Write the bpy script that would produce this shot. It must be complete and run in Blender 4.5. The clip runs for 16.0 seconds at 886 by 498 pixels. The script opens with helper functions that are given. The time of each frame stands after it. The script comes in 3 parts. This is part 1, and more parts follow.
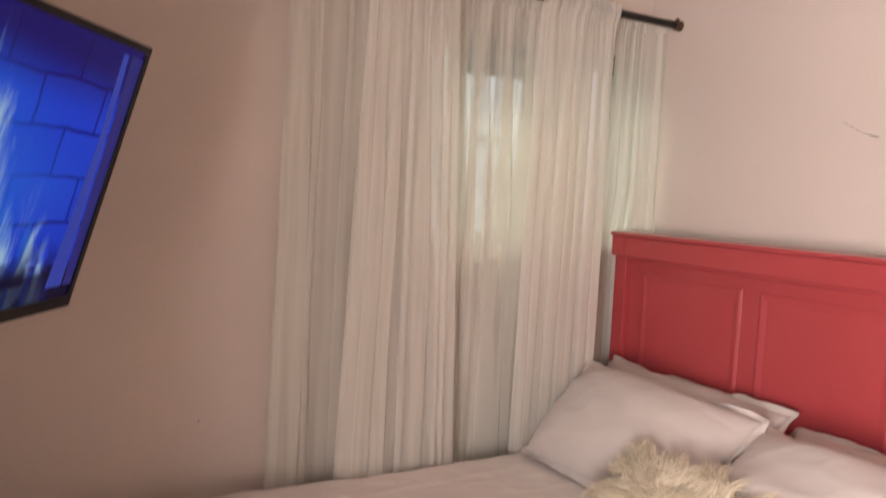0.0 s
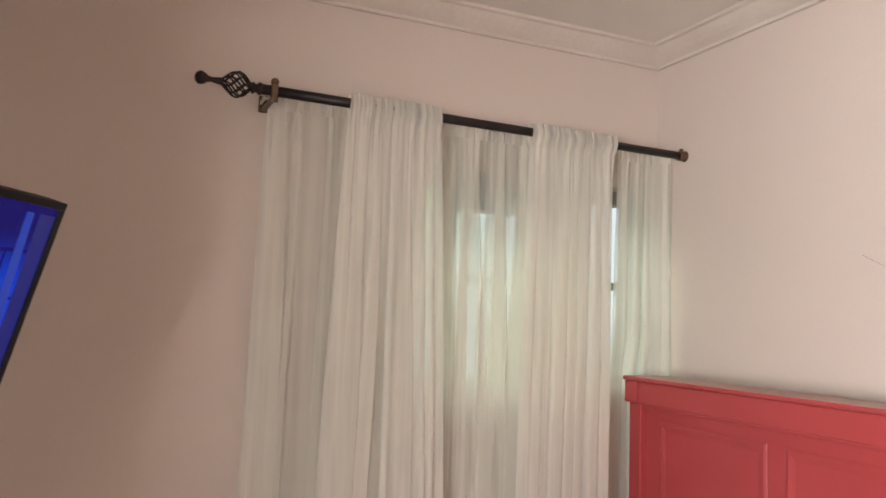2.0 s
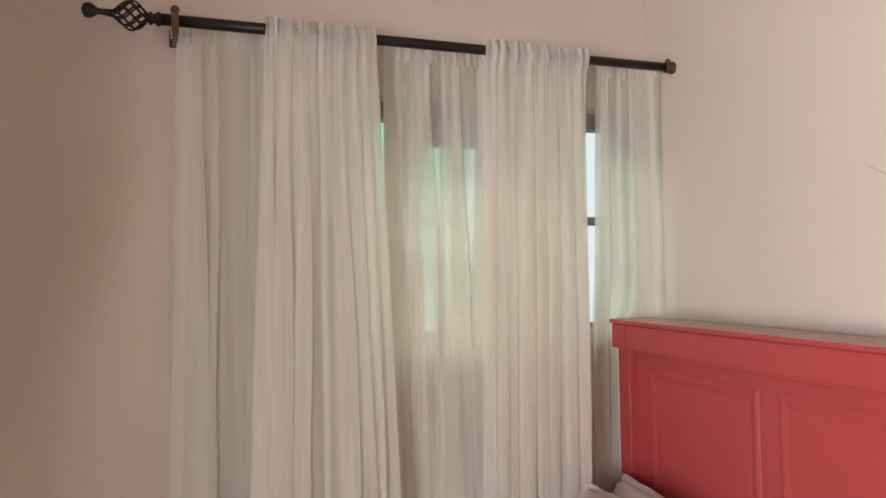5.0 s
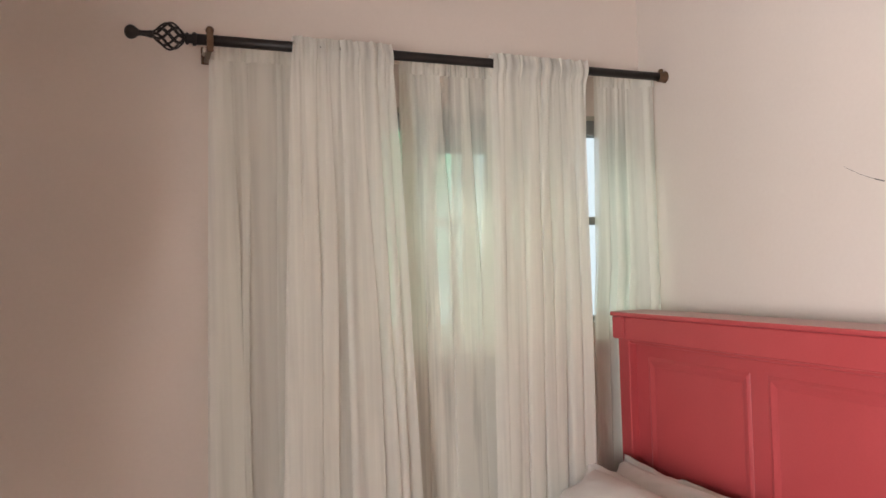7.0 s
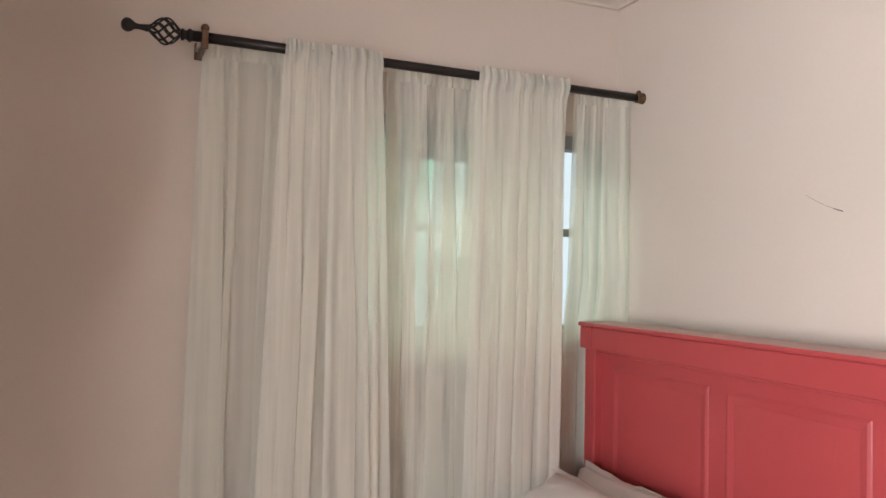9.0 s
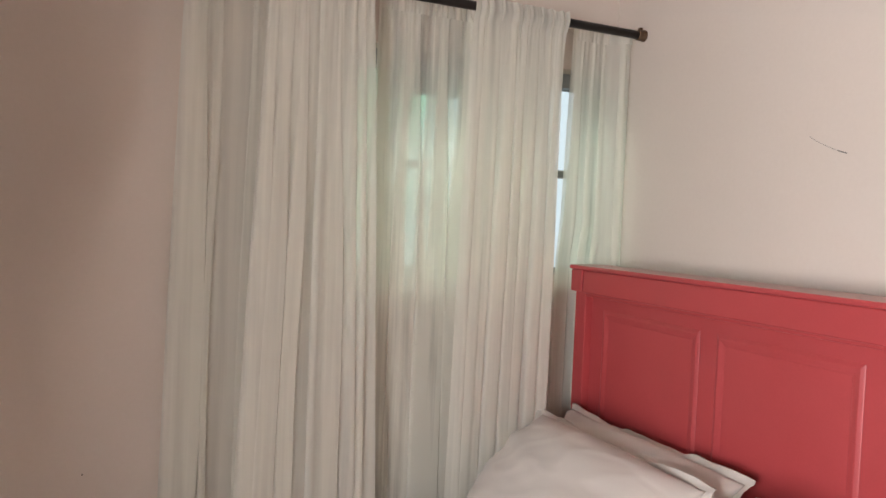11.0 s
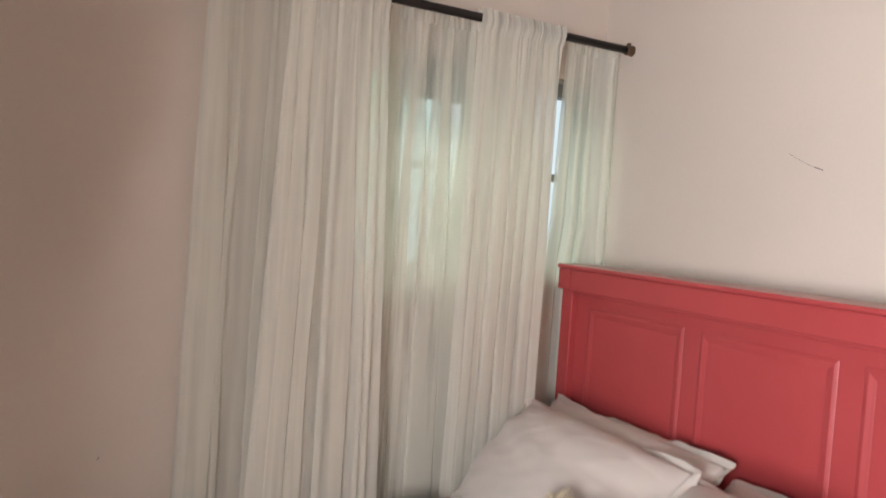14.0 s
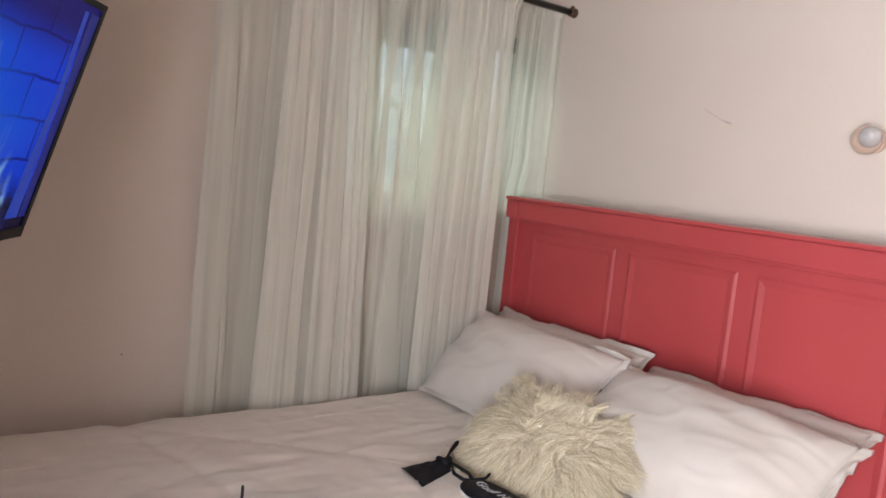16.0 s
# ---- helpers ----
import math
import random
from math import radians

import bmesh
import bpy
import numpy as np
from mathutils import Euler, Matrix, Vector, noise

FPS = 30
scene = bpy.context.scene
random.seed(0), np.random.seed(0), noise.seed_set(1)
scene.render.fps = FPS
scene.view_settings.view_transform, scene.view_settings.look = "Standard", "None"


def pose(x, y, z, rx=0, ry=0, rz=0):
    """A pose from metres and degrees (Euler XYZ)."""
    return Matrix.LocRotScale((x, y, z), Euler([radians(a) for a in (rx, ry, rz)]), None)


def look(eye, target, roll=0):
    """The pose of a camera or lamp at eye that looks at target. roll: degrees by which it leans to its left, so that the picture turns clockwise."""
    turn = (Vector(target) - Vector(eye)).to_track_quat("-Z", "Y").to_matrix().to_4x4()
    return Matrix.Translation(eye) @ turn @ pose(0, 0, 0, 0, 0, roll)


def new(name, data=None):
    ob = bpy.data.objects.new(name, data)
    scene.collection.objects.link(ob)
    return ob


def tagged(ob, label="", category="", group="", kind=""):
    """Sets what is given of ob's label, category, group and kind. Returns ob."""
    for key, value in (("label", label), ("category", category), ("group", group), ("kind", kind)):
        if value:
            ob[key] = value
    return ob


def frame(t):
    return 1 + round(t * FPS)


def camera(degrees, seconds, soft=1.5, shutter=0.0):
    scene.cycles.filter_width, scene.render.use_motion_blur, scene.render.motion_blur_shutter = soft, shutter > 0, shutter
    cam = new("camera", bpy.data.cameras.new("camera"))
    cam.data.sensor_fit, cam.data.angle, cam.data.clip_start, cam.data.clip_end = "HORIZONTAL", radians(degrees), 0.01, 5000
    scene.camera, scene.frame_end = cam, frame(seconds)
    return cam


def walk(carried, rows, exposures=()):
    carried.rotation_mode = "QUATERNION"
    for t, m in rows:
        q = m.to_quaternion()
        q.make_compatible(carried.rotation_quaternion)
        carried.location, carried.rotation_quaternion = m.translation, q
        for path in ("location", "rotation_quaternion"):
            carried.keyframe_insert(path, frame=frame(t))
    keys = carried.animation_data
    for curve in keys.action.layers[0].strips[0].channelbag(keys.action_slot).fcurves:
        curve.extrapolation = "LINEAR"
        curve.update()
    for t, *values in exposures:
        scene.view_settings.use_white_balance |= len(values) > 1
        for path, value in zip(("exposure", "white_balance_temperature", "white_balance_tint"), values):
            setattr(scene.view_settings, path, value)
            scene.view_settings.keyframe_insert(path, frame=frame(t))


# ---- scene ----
cam = camera(60.2, 16.0, soft=1.5, shutter=0.5)
PATH = [
    (0, (-1.959, -2.103, 1.396), (-1.001, -0.354, 1.25), 2.9),
    (0.5, (-1.967, -2.072, 1.351), (-1.031, -0.324, 1.094), 4.9),
    (1, (-1.886, -2.089, 1.422), (-1.082, -0.259, 1.384), 2.4),
    (1.5, (-1.784, -2.085, 1.457), (-0.994, -0.254, 1.616), 2.1),
    (2, (-1.709, -2.058, 1.454), (-0.898, -0.238, 1.635), 1.9),
    (2.5, (-1.668, -1.986, 1.458), (-0.806, -0.188, 1.612), 2.2),
    (3, (-1.598, -1.892, 1.468), (-0.712, -0.105, 1.618), 1.7),
    (3.5, (-1.528, -1.858, 1.455), (-0.695, -0.044, 1.572), 1.0),
    (3.7, (-1.498, -1.862, 1.455), (-0.715, -0.023, 1.54), 1.0),
    (5.8, (-1.324, -2.008, 1.437), (-0.666, -0.12, 1.487), -1.3),
    (6, (-1.328, -2.015, 1.436), (-0.665, -0.129, 1.494), -1.6),
    (6.5, (-1.369, -2.035, 1.44), (-0.691, -0.155, 1.505), -2.1),
    (7, (-1.472, -2.072, 1.438), (-0.77, -0.201, 1.491), -1.8),
    (7.5, (-1.526, -2.107, 1.43), (-0.806, -0.242, 1.479), -1.0),
    (8, (-1.553, -2.111, 1.438), (-0.813, -0.254, 1.487), -0.1),
    (8.5, (-1.547, -2.116, 1.448), (-0.789, -0.266, 1.503), 0.6),
    (9, (-1.52, -2.119, 1.444), (-0.741, -0.278, 1.502), 1.1),
    (9.5, (-1.51, -2.105, 1.447), (-0.708, -0.273, 1.488), 1.3),
    (10, (-1.506, -2.106, 1.436), (-0.684, -0.283, 1.444), 1.4),
    (10.2, (-1.504, -2.098, 1.422), (-0.683, -0.275, 1.41), 1.6),
    (12.3, (-1.471, -2.064, 1.404), (-0.716, -0.214, 1.302), 3.1),
    (12.5, (-1.459, -2.061, 1.415), (-0.728, -0.202, 1.316), 3.0),
    (13, (-1.406, -1.986, 1.408), (-0.785, -0.087, 1.332), 4.2),
    (13.5, (-1.479, -2.007, 1.442), (-0.762, -0.141, 1.375), 3.2),
    (14, (-1.703, -2.106, 1.419), (-0.763, -0.342, 1.336), 3.9),
    (14.5, (-1.828, -2.195, 1.331), (-0.947, -0.419, 1.063), 8.3),
    (15, (-1.876, -2.242, 1.378), (-0.982, -0.484, 1.05), 4.9),
    (15.5, (-2.014, -2.255, 1.367), (-0.944, -0.59, 1.084), 4.6),
    (16, (-2.118, -2.289, 1.38), (-0.93, -0.695, 1.166), 5.7),
]

# seconds, stops, kelvin, tint of the clip's own exposure and white balance
EXPOSURES = [(0.0, -0.10, 7250, 22), (0.5, -0.23, 6650, 12), (1.0, -0.42, 7300, 23), (1.5, -0.22, 7000, 13), (2.0, 0.02, 6750, 10), (3.0, -0.05, 6800, 9),
             (3.5, -0.07, 6800, 9), (6.0, -0.03, 6600, 9), (7.0, 0.02, 6500, 9), (8.0, 0.05, 6450, 7), (9.0, -0.02, 6400, 7), (10.0, -0.10, 6450, 7),
             (12.5, -0.03, 6450, 8), (13.0, 0.06, 6450, 7), (13.5, 0.08, 6450, 8), (14.0, -0.04, 6450, 8), (14.5, -0.36, 6450, 9), (15.0, -0.27, 6450, 10), (16.0, -0.17, 6250, 8)]
walk(cam, [(t, look(e, a, r)) for t, e, a, r in PATH], EXPOSURES)

# ---- light ----
world = bpy.data.worlds.new("world")
world.use_nodes = True
scene.world = world
sky = world.node_tree.nodes.new("ShaderNodeTexSky")
sky.sky_type, sky.sun_disc, sky.sun_elevation, sky.sun_rotation = "NISHITA", False, radians(38), radians(60)
world.node_tree.links.new(sky.outputs[0], world.node_tree.nodes["Background"].inputs[0])
world.node_tree.nodes["Background"].inputs[1].default_value = 0.08


def area(name, m, sx, sy, watts, colour):
    d = bpy.data.lights.new(name, "AREA")
    d.shape, d.size, d.size_y, d.energy, d.color = "RECTANGLE", sx, sy, watts, colour
    ob = new(name, d)
    ob.matrix_world = m
    return ob


# daylight that falls slantwise through the unseen deep opening of the side wall behind the camera
area("daylight_side", look((-3.45, -2.98, 1.20), (0, -1.45, 1.42)), 1.10, 1.10, 208.0, (0.955, 0.945, 0.975))
# bright sky above the far window, green from the leaves outside
area("daylight_window", look((-0.45, 1.05, 2.75), (-0.47, 0.05, 1.60)), 1.50, 0.80, 25.0, (0.85, 1.0, 0.87))


# ---- materials ----
def material(name, c1, c2, rough=0.6, scale=3.0, fine=120.0, bump=0.05, metal=0.0, sheen=0.0, fine_amount=0.3, spec=0.5):
    """A surface with two colours mixed by broad and fine noise, and fine relief."""
    m = bpy.data.materials.new(name)
    m.use_nodes = True
    nt = m.node_tree
    b = nt.nodes["Principled BSDF"]
    co = nt.nodes.new("ShaderNodeTexCoord")
    n1, n2 = nt.nodes.new("ShaderNodeTexNoise"), nt.nodes.new("ShaderNodeTexNoise")
    for n, s in ((n1, scale), (n2, fine)):
        n.inputs["Scale"].default_value, n.inputs["Detail"].default_value = s, 4.0
        nt.links.new(co.outputs["Object"], n.inputs["Vector"])
    add = nt.nodes.new("ShaderNodeMix")
    add.data_type, add.inputs[0].default_value = "FLOAT", fine_amount
    nt.links.new(n1.outputs[0], add.inputs[2])
    nt.links.new(n2.outputs[0], add.inputs[3])
    mix = nt.nodes.new("ShaderNodeMix")
    mix.data_type = "RGBA"
    mix.inputs[6].default_value, mix.inputs[7].default_value = (*c1, 1), (*c2, 1)
    ramp = nt.nodes.new("ShaderNodeMapRange")
    ramp.inputs[1].default_value, ramp.inputs[2].default_value = 0.3, 0.7
    nt.links.new(add.outputs[0], ramp.inputs[0])
    nt.links.new(ramp.outputs[0], mix.inputs[0])
    nt.links.new(mix.outputs[2], b.inputs["Base Color"])
    b.inputs["Roughness"].default_value, b.inputs["Metallic"].default_value = rough, metal
    b.inputs["Specular IOR Level"].default_value = spec
    if sheen:
        b.inputs["Sheen Weight"].default_value = sheen
    if bump:
        bp = nt.nodes.new("ShaderNodeBump")
        bp.inputs["Strength"].default_value, bp.inputs["Distance"].default_value = bump, 0.01
        nt.links.new(add.outputs[0], bp.inputs["Height"])
        nt.links.new(bp.outputs[0], b.inputs["Normal"])
    return m


def sheer(name, colour, dense, clear, thread, low=0.42, high=0.66):
    """Thin voile: part of the light goes straight through between the threads, part is scattered."""
    m = bpy.data.materials.new(name)
    m.use_nodes = True
    nt = m.node_tree
    nt.nodes.clear()
    out = nt.nodes.new("ShaderNodeOutputMaterial")
    dif, tra, cl = nt.nodes.new("ShaderNodeBsdfDiffuse"), nt.nodes.new("ShaderNodeBsdfTranslucent"), nt.nodes.new("ShaderNodeBsdfTransparent")
    a, b = nt.nodes.new("ShaderNodeMixShader"), nt.nodes.new("ShaderNodeMixShader")
    co, no = nt.nodes.new("ShaderNodeTexCoord"), nt.nodes.new("ShaderNodeTexNoise")
    mp = nt.nodes.new("ShaderNodeMapping")
    mp.inputs["Scale"].default_value = (1, 0.4, 0.035)
    no.inputs["Scale"].default_value, no.inputs["Detail"].default_value = thread, 3.0
    nt.links.new(co.outputs["Object"], mp.inputs[0])
    nt.links.new(mp.outputs[0], no.inputs["Vector"])
    r = nt.nodes.new("ShaderNodeMapRange")
    r.inputs[1].default_value, r.inputs[2].default_value = low, high
    r.inputs[3].default_value, r.inputs[4].default_value = dense, clear
    nt.links.new(no.outputs[0], r.inputs[0])
    dif.inputs[0].default_value = tra.inputs[0].default_value = (*colour, 1)
    a.inputs[0].default_value = 0.58
    nt.links.new(dif.outputs[0], a.inputs[1])
    nt.links.new(tra.outputs[0], a.inputs[2])
    nt.links.new(r.outputs[0], b.inputs[0])
    nt.links.new(a.outputs[0], b.inputs[1])
    nt.links.new(cl.outputs[0], b.inputs[2])
    nt.links.new(b.outputs[0], out.inputs[0])
    return m


def glow(name, colour, strength):
    m = bpy.data.materials.new(name)
    m.use_nodes = True
    b = m.node_tree.nodes["Principled BSDF"]
    b.inputs["Base Color"].default_value = (0.01, 0.01, 0.01, 1)
    b.inputs["Emission Color"].default_value = (*colour, 1)
    b.inputs["Emission Strength"].default_value = strength
    return m


PAINT = material("wall_paint", (0.582, 0.500, 0.440), (0.622, 0.540, 0.480), 0.75, 1.6, 90, 0.10)
CEIL = material("ceiling_paint", (0.66, 0.60, 0.55), (0.70, 0.64, 0.59), 0.85, 2.0, 120, 0.06)
PLASTER = material("cornice_plaster", (0.57, 0.50, 0.44), (0.65, 0.58, 0.52), 0.7, 5, 60, 0.35)
RED = material("red_paint", (0.372, 0.047, 0.051), (0.417, 0.057, 0.062), 0.45, 5, 160, 0.05)
RED_PALE_TOP = material("red_paint_pale_top", (0.372, 0.047, 0.051), (0.417, 0.057, 0.062), 0.45, 5, 160, 0.05)
_n = RED_PALE_TOP.node_tree
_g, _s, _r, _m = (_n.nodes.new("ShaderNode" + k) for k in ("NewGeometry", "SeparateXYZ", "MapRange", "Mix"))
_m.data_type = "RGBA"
_r.inputs[1].default_value, _r.inputs[2].default_value, _r.inputs[4].default_value = 0.6, 0.98, 0.62   # paler colour on what faces up
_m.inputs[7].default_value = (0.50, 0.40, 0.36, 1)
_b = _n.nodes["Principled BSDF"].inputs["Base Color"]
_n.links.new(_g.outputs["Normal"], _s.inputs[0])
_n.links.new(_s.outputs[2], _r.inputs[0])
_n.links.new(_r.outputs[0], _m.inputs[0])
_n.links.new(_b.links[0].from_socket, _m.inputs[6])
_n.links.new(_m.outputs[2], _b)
LINEN = material("white_cotton", (0.535, 0.484, 0.440), (0.575, 0.524, 0.480), 0.85, 9, 420, 0.10, sheen=0.2)
DUVET = material("white_quilt", (0.67, 0.605, 0.55), (0.75, 0.685, 0.63), 0.85, 6, 380, 0.12, sheen=0.2)
IRON = material("black_iron", (0.012, 0.010, 0.010), (0.03, 0.024, 0.022), 0.42, 12, 200, 0.08, 0.5)
BRONZE = material("antique_bronze", (0.10, 0.06, 0.04), (0.19, 0.12, 0.075), 0.38, 30, 300, 0.08, 0.9)
SATIN = material("black_satin", (0.005, 0.005, 0.007), (0.010, 0.010, 0.013), 0.62, 20, 300, 0.05, spec=0.2)
TRIM = material("white_piping", (0.62, 0.60, 0.60), (0.72, 0.70, 0.70), 0.7, 30, 300, 0.05)
PRINT = material("silver_print", (0.36, 0.36, 0.38), (0.46, 0.46, 0.48), 0.45, 60, 400, 0.02)
FUR = material("cream_fur", (0.80, 0.73, 0.52), (0.92, 0.87, 0.72), 0.6, 30, 200, 0.0, sheen=0.1)
_n = FUR.node_tree
_g, _r = _n.nodes.new("ShaderNodeNewGeometry"), _n.nodes.new("ShaderNodeValToRGB")
_r.color_ramp.elements[0].color, _r.color_ramp.elements[1].color = (0.38, 0.29, 0.165, 1), (0.88, 0.80, 0.62, 1)
_r.color_ramp.elements[1].position = 0.7
_n.links.new(_g.outputs["Random Per Island"], _r.inputs[0])
_n.links.new(_r.outputs[0], _n.nodes["Principled BSDF"].inputs["Base Color"])
TINSEL = material("tinsel", (0.85, 0.82, 0.72), (0.95, 0.93, 0.85), 0.26, 40, 200, 0.0, 1.0)
PLASTIC = material("black_plastic", (0.006, 0.006, 0.006), (0.011, 0.010, 0.010), 0.5, 15, 220, 0.04, spec=0.25)
FRAME = material("grey_window_frame", (0.24, 0.245, 0.24), (0.30, 0.305, 0.30), 0.5, 8, 150, 0.04)
WOOD = material("dark_bed_wood", (0.08, 0.045, 0.03), (0.14, 0.08, 0.05), 0.5, 10, 90, 0.08)
TILE = material("floor_tile", (0.20, 0.135, 0.085), (0.26, 0.175, 0.115), 0.35, 4, 80, 0.03)
PEACH = material("peach_ceramic", (0.52, 0.37, 0.29), (0.60, 0.43, 0.34), 0.3, 12, 160, 0.02)
FROST = material("frosted_bulb", (0.43, 0.40, 0.40), (0.49, 0.46, 0.46), 0.14, 8, 120, 0.0)
SCUFF = material("grey_scuff", (0.10, 0.09, 0.08), (0.24, 0.21, 0.19), 0.8, 200, 600, 0.0)
CORD = material("black_cord", (0.010, 0.009, 0.010), (0.02, 0.018, 0.018), 0.45, 40, 300, 0.05)
VOILE = sheer("white_voile", (0.888, 0.868, 0.808), 0.10, 0.25, 44, 0.40, 0.68)
VOILE_BACK = sheer("white_voile_back", (0.885, 0.872, 0.812), 0.12, 0.58, 24, 0.47, 0.64)
VOILE_SIDE = sheer("white_voile_side", (0.885, 0.872, 0.812), 0.20, 0.38, 30, 0.42, 0.70)
VOILE_DOUBLE = sheer("white_voile_folded", (0.89, 0.855, 0.80), 0.03, 0.10, 60)

GLASS = bpy.data.materials.new("window_glass")
GLASS.use_nodes = True
_b = GLASS.node_tree.nodes["Principled BSDF"]
_b.inputs["Transmission Weight"].default_value, _b.inputs["Roughness"].default_value, _b.inputs["IOR"].default_value = 1.0, 0.02, 1.45


# ---- mesh helpers ----
def finish(name, bm, mat, smooth=False):
    bmesh.ops.recalc_face_normals(bm, faces=bm.faces[:])
    me = bpy.data.meshes.new(name)
    bm.to_mesh(me)
    bm.free()
    me.materials.append(mat)
    if smooth:
        me.shade_smooth()
    return me


def part(name, bm, mat, parent, label="", smooth=False):
    ob = new(name, finish(name, bm, mat, smooth) if isinstance(bm, bmesh.types.BMesh) else bm)
    ob.parent = parent
    return tagged(ob, label)


def thing(name, label, category, group="", kind="", at=None):
    ob = new(name)
    ob.empty_display_size = 0.1
    if at is not None:
        ob.matrix_world = at
    return tagged(ob, label, category, group, kind)


def block(bm, a, b, bevel=0.0):
    r = bmesh.ops.create_cube(bm, size=1)
    for v in r["verts"]:
        v.co = Vector([(a[i] + b[i]) / 2 + v.co[i] * abs(b[i] - a[i]) for i in range(3)])
    if bevel:
        es = list({e for v in r["verts"] for e in v.link_edges})
        bmesh.ops.bevel(bm, geom=es, offset=bevel, segments=2, profile=0.5, affect="EDGES")
    return bm


def boxes(*pairs, bevel=0.0):
    bm = bmesh.new()
    for a, b in pairs:
        block(bm, a, b, bevel)
    return bm


def tube(bm, pts, radii, seg=8, cap=True):
    """A round bar along pts; radii: one number, or one for each point."""
    pts = [Vector(p) for p in pts]
    if not hasattr(radii, "__len__"):
        radii = [radii] * len(pts)
    rings, side = [], None
    for i, p in enumerate(pts):
        d = (pts[min(i + 1, len(pts) - 1)] - pts[max(i - 1, 0)]).normalized()
        if side is None:
            side = d.orthogonal().normalized()
        side = (side - d * side.dot(d)).normalized()
        up = d.cross(side)
        rings.append([bm.verts.new(p + (side * math.cos(a) + up * math.sin(a)) * radii[i])
                      for a in (2 * math.pi * k / seg for k in range(seg))])
    for a, b in zip(rings, rings[1:]):
        for k in range(seg):
            bm.faces.new((a[k], a[(k + 1) % seg], b[(k + 1) % seg], b[k]))
    if cap:
        bm.faces.new(rings[0])
        bm.faces.new(rings[-1])
    return bm


def sheet(fn, nu, nv, bm=None):
    """A grid of faces from fn(u, v), u and v from 0 to 1."""
    bm = bm or bmesh.new()
    g = [[bm.verts.new(fn(i / nu, j / nv)) for j in range(nv + 1)] for i in range(nu + 1)]
    for i in range(nu):
        for j in range(nv):
            bm.faces.new((g[i][j], g[i + 1][j], g[i + 1][j + 1], g[i][j + 1]))
    return bm


def structure(name, bm, mat, label, category, smooth=False):
    ob = new(name, finish(name, bm, mat, smooth))
    return tagged(ob, label, category, kind="structure")


def fuzz(x, y=0.0, z=0.0):
    return noise.noise(Vector((x, y, z)))


def smoothstep(a, b, x):
    t = min(1, max(0, (x - a) / (b - a)))
    return t * t * (3 - 2 * t)


# ---- the room ----
X0, X1, Y0, Y1, H = -2.62, 0.0, -4.0, 0.0, 2.385
WX0, WX1, WZ0, WZ1 = -0.90, -0.010, 1.25, 1.905   # window opening
structure("wall_window", boxes(((X0 - 0.2, 0, -0.1), (WX0, 0.2, H + 0.1)), ((WX1, 0, -0.1), (0.2, 0.2, H + 0.1)),
          ((WX0, 0, -0.1), (WX1, 0.2, WZ0)), ((WX0, 0, WZ1), (WX1, 0.2, H + 0.1))), PAINT,
          "cream painted plaster wall with a window", "wall")
structure("wall_headboard", boxes(((0, Y0 - 0.2, -0.1), (0.2, 0, H + 0.1))), PAINT, "pale painted plaster wall behind the bed", "wall")
structure("wall_back", boxes(((X0, Y0 - 0.2, -0.1), (0, Y0, H + 0.1))), PAINT, "cream painted plaster wall", "wall")
# unseen wall, made thick so its jambs keep direct light off the window wall
SY0, SY1, SZ0, SZ1 = -3.24, -2.12, 0.66, 1.82
structure("wall_side", boxes(((X0 - 0.52, Y0 - 0.2, -0.1), (X0, SY0, H + 0.1)), ((X0 - 0.52, SY1, -0.1), (X0, 0, H + 0.1)),
          ((X0 - 0.52, SY0, -0.1), (X0, SY1, SZ0)), ((X0 - 0.52, SY0, SZ1), (X0, SY1, H + 0.1))), PAINT,
          "cream painted plaster wall, unseen, with a deep opening that shapes the daylight", "wall")
structure("floor", boxes(((X0, Y0, -0.1), (0, 0, 0))), TILE, "warm brown tiled floor", "floor")
structure("ceiling", boxes(((X0, Y0, H), (0, 0, H + 0.1))), CEIL, "off-white painted flat ceiling", "ceiling")


def cornice(name, a, b, inward):
    """Moulded strip between wall and ceiling from a to b; inward points into the room."""
    prof = [(0.0, -0.056), (0.012, -0.056), (0.016, -0.048), (0.024, -0.044), (0.040, -0.036), (0.058, -0.024),
            (0.070, -0.014), (0.074, -0.010), (0.088, -0.008), (0.092, -0.0005), (0.0, -0.0005)]
    bm = bmesh.new()
    a, b, n = Vector(a), Vector(b), Vector(inward)
    d = (b - a).normalized()
    rows = [[bm.verts.new(p + n * o + Vector((0, 0, z)) + d * (o * s)) for o, z in prof] for p, s in ((a, 1), (b, -1))]
    k = len(prof)
    for i in range(k):
        bm.faces.new((rows[0][i], rows[0][(i + 1) % k], rows[1][(i + 1) % k], rows[1][i]))
    bm.faces.new(rows[0])
    bm.faces.new(rows[1])
    return structure(name, bm, PLASTER, "white moulded plaster cornice below the ceiling", "cornice")


cornice("trim_cornice_window", (X0, -0.001, H), (-0.001, -0.001, H), (0, -1, 0))
cornice("trim_cornice_headboard", (-0.001, -0.001, H), (-0.001, Y0, H), (-1, 0, 0))

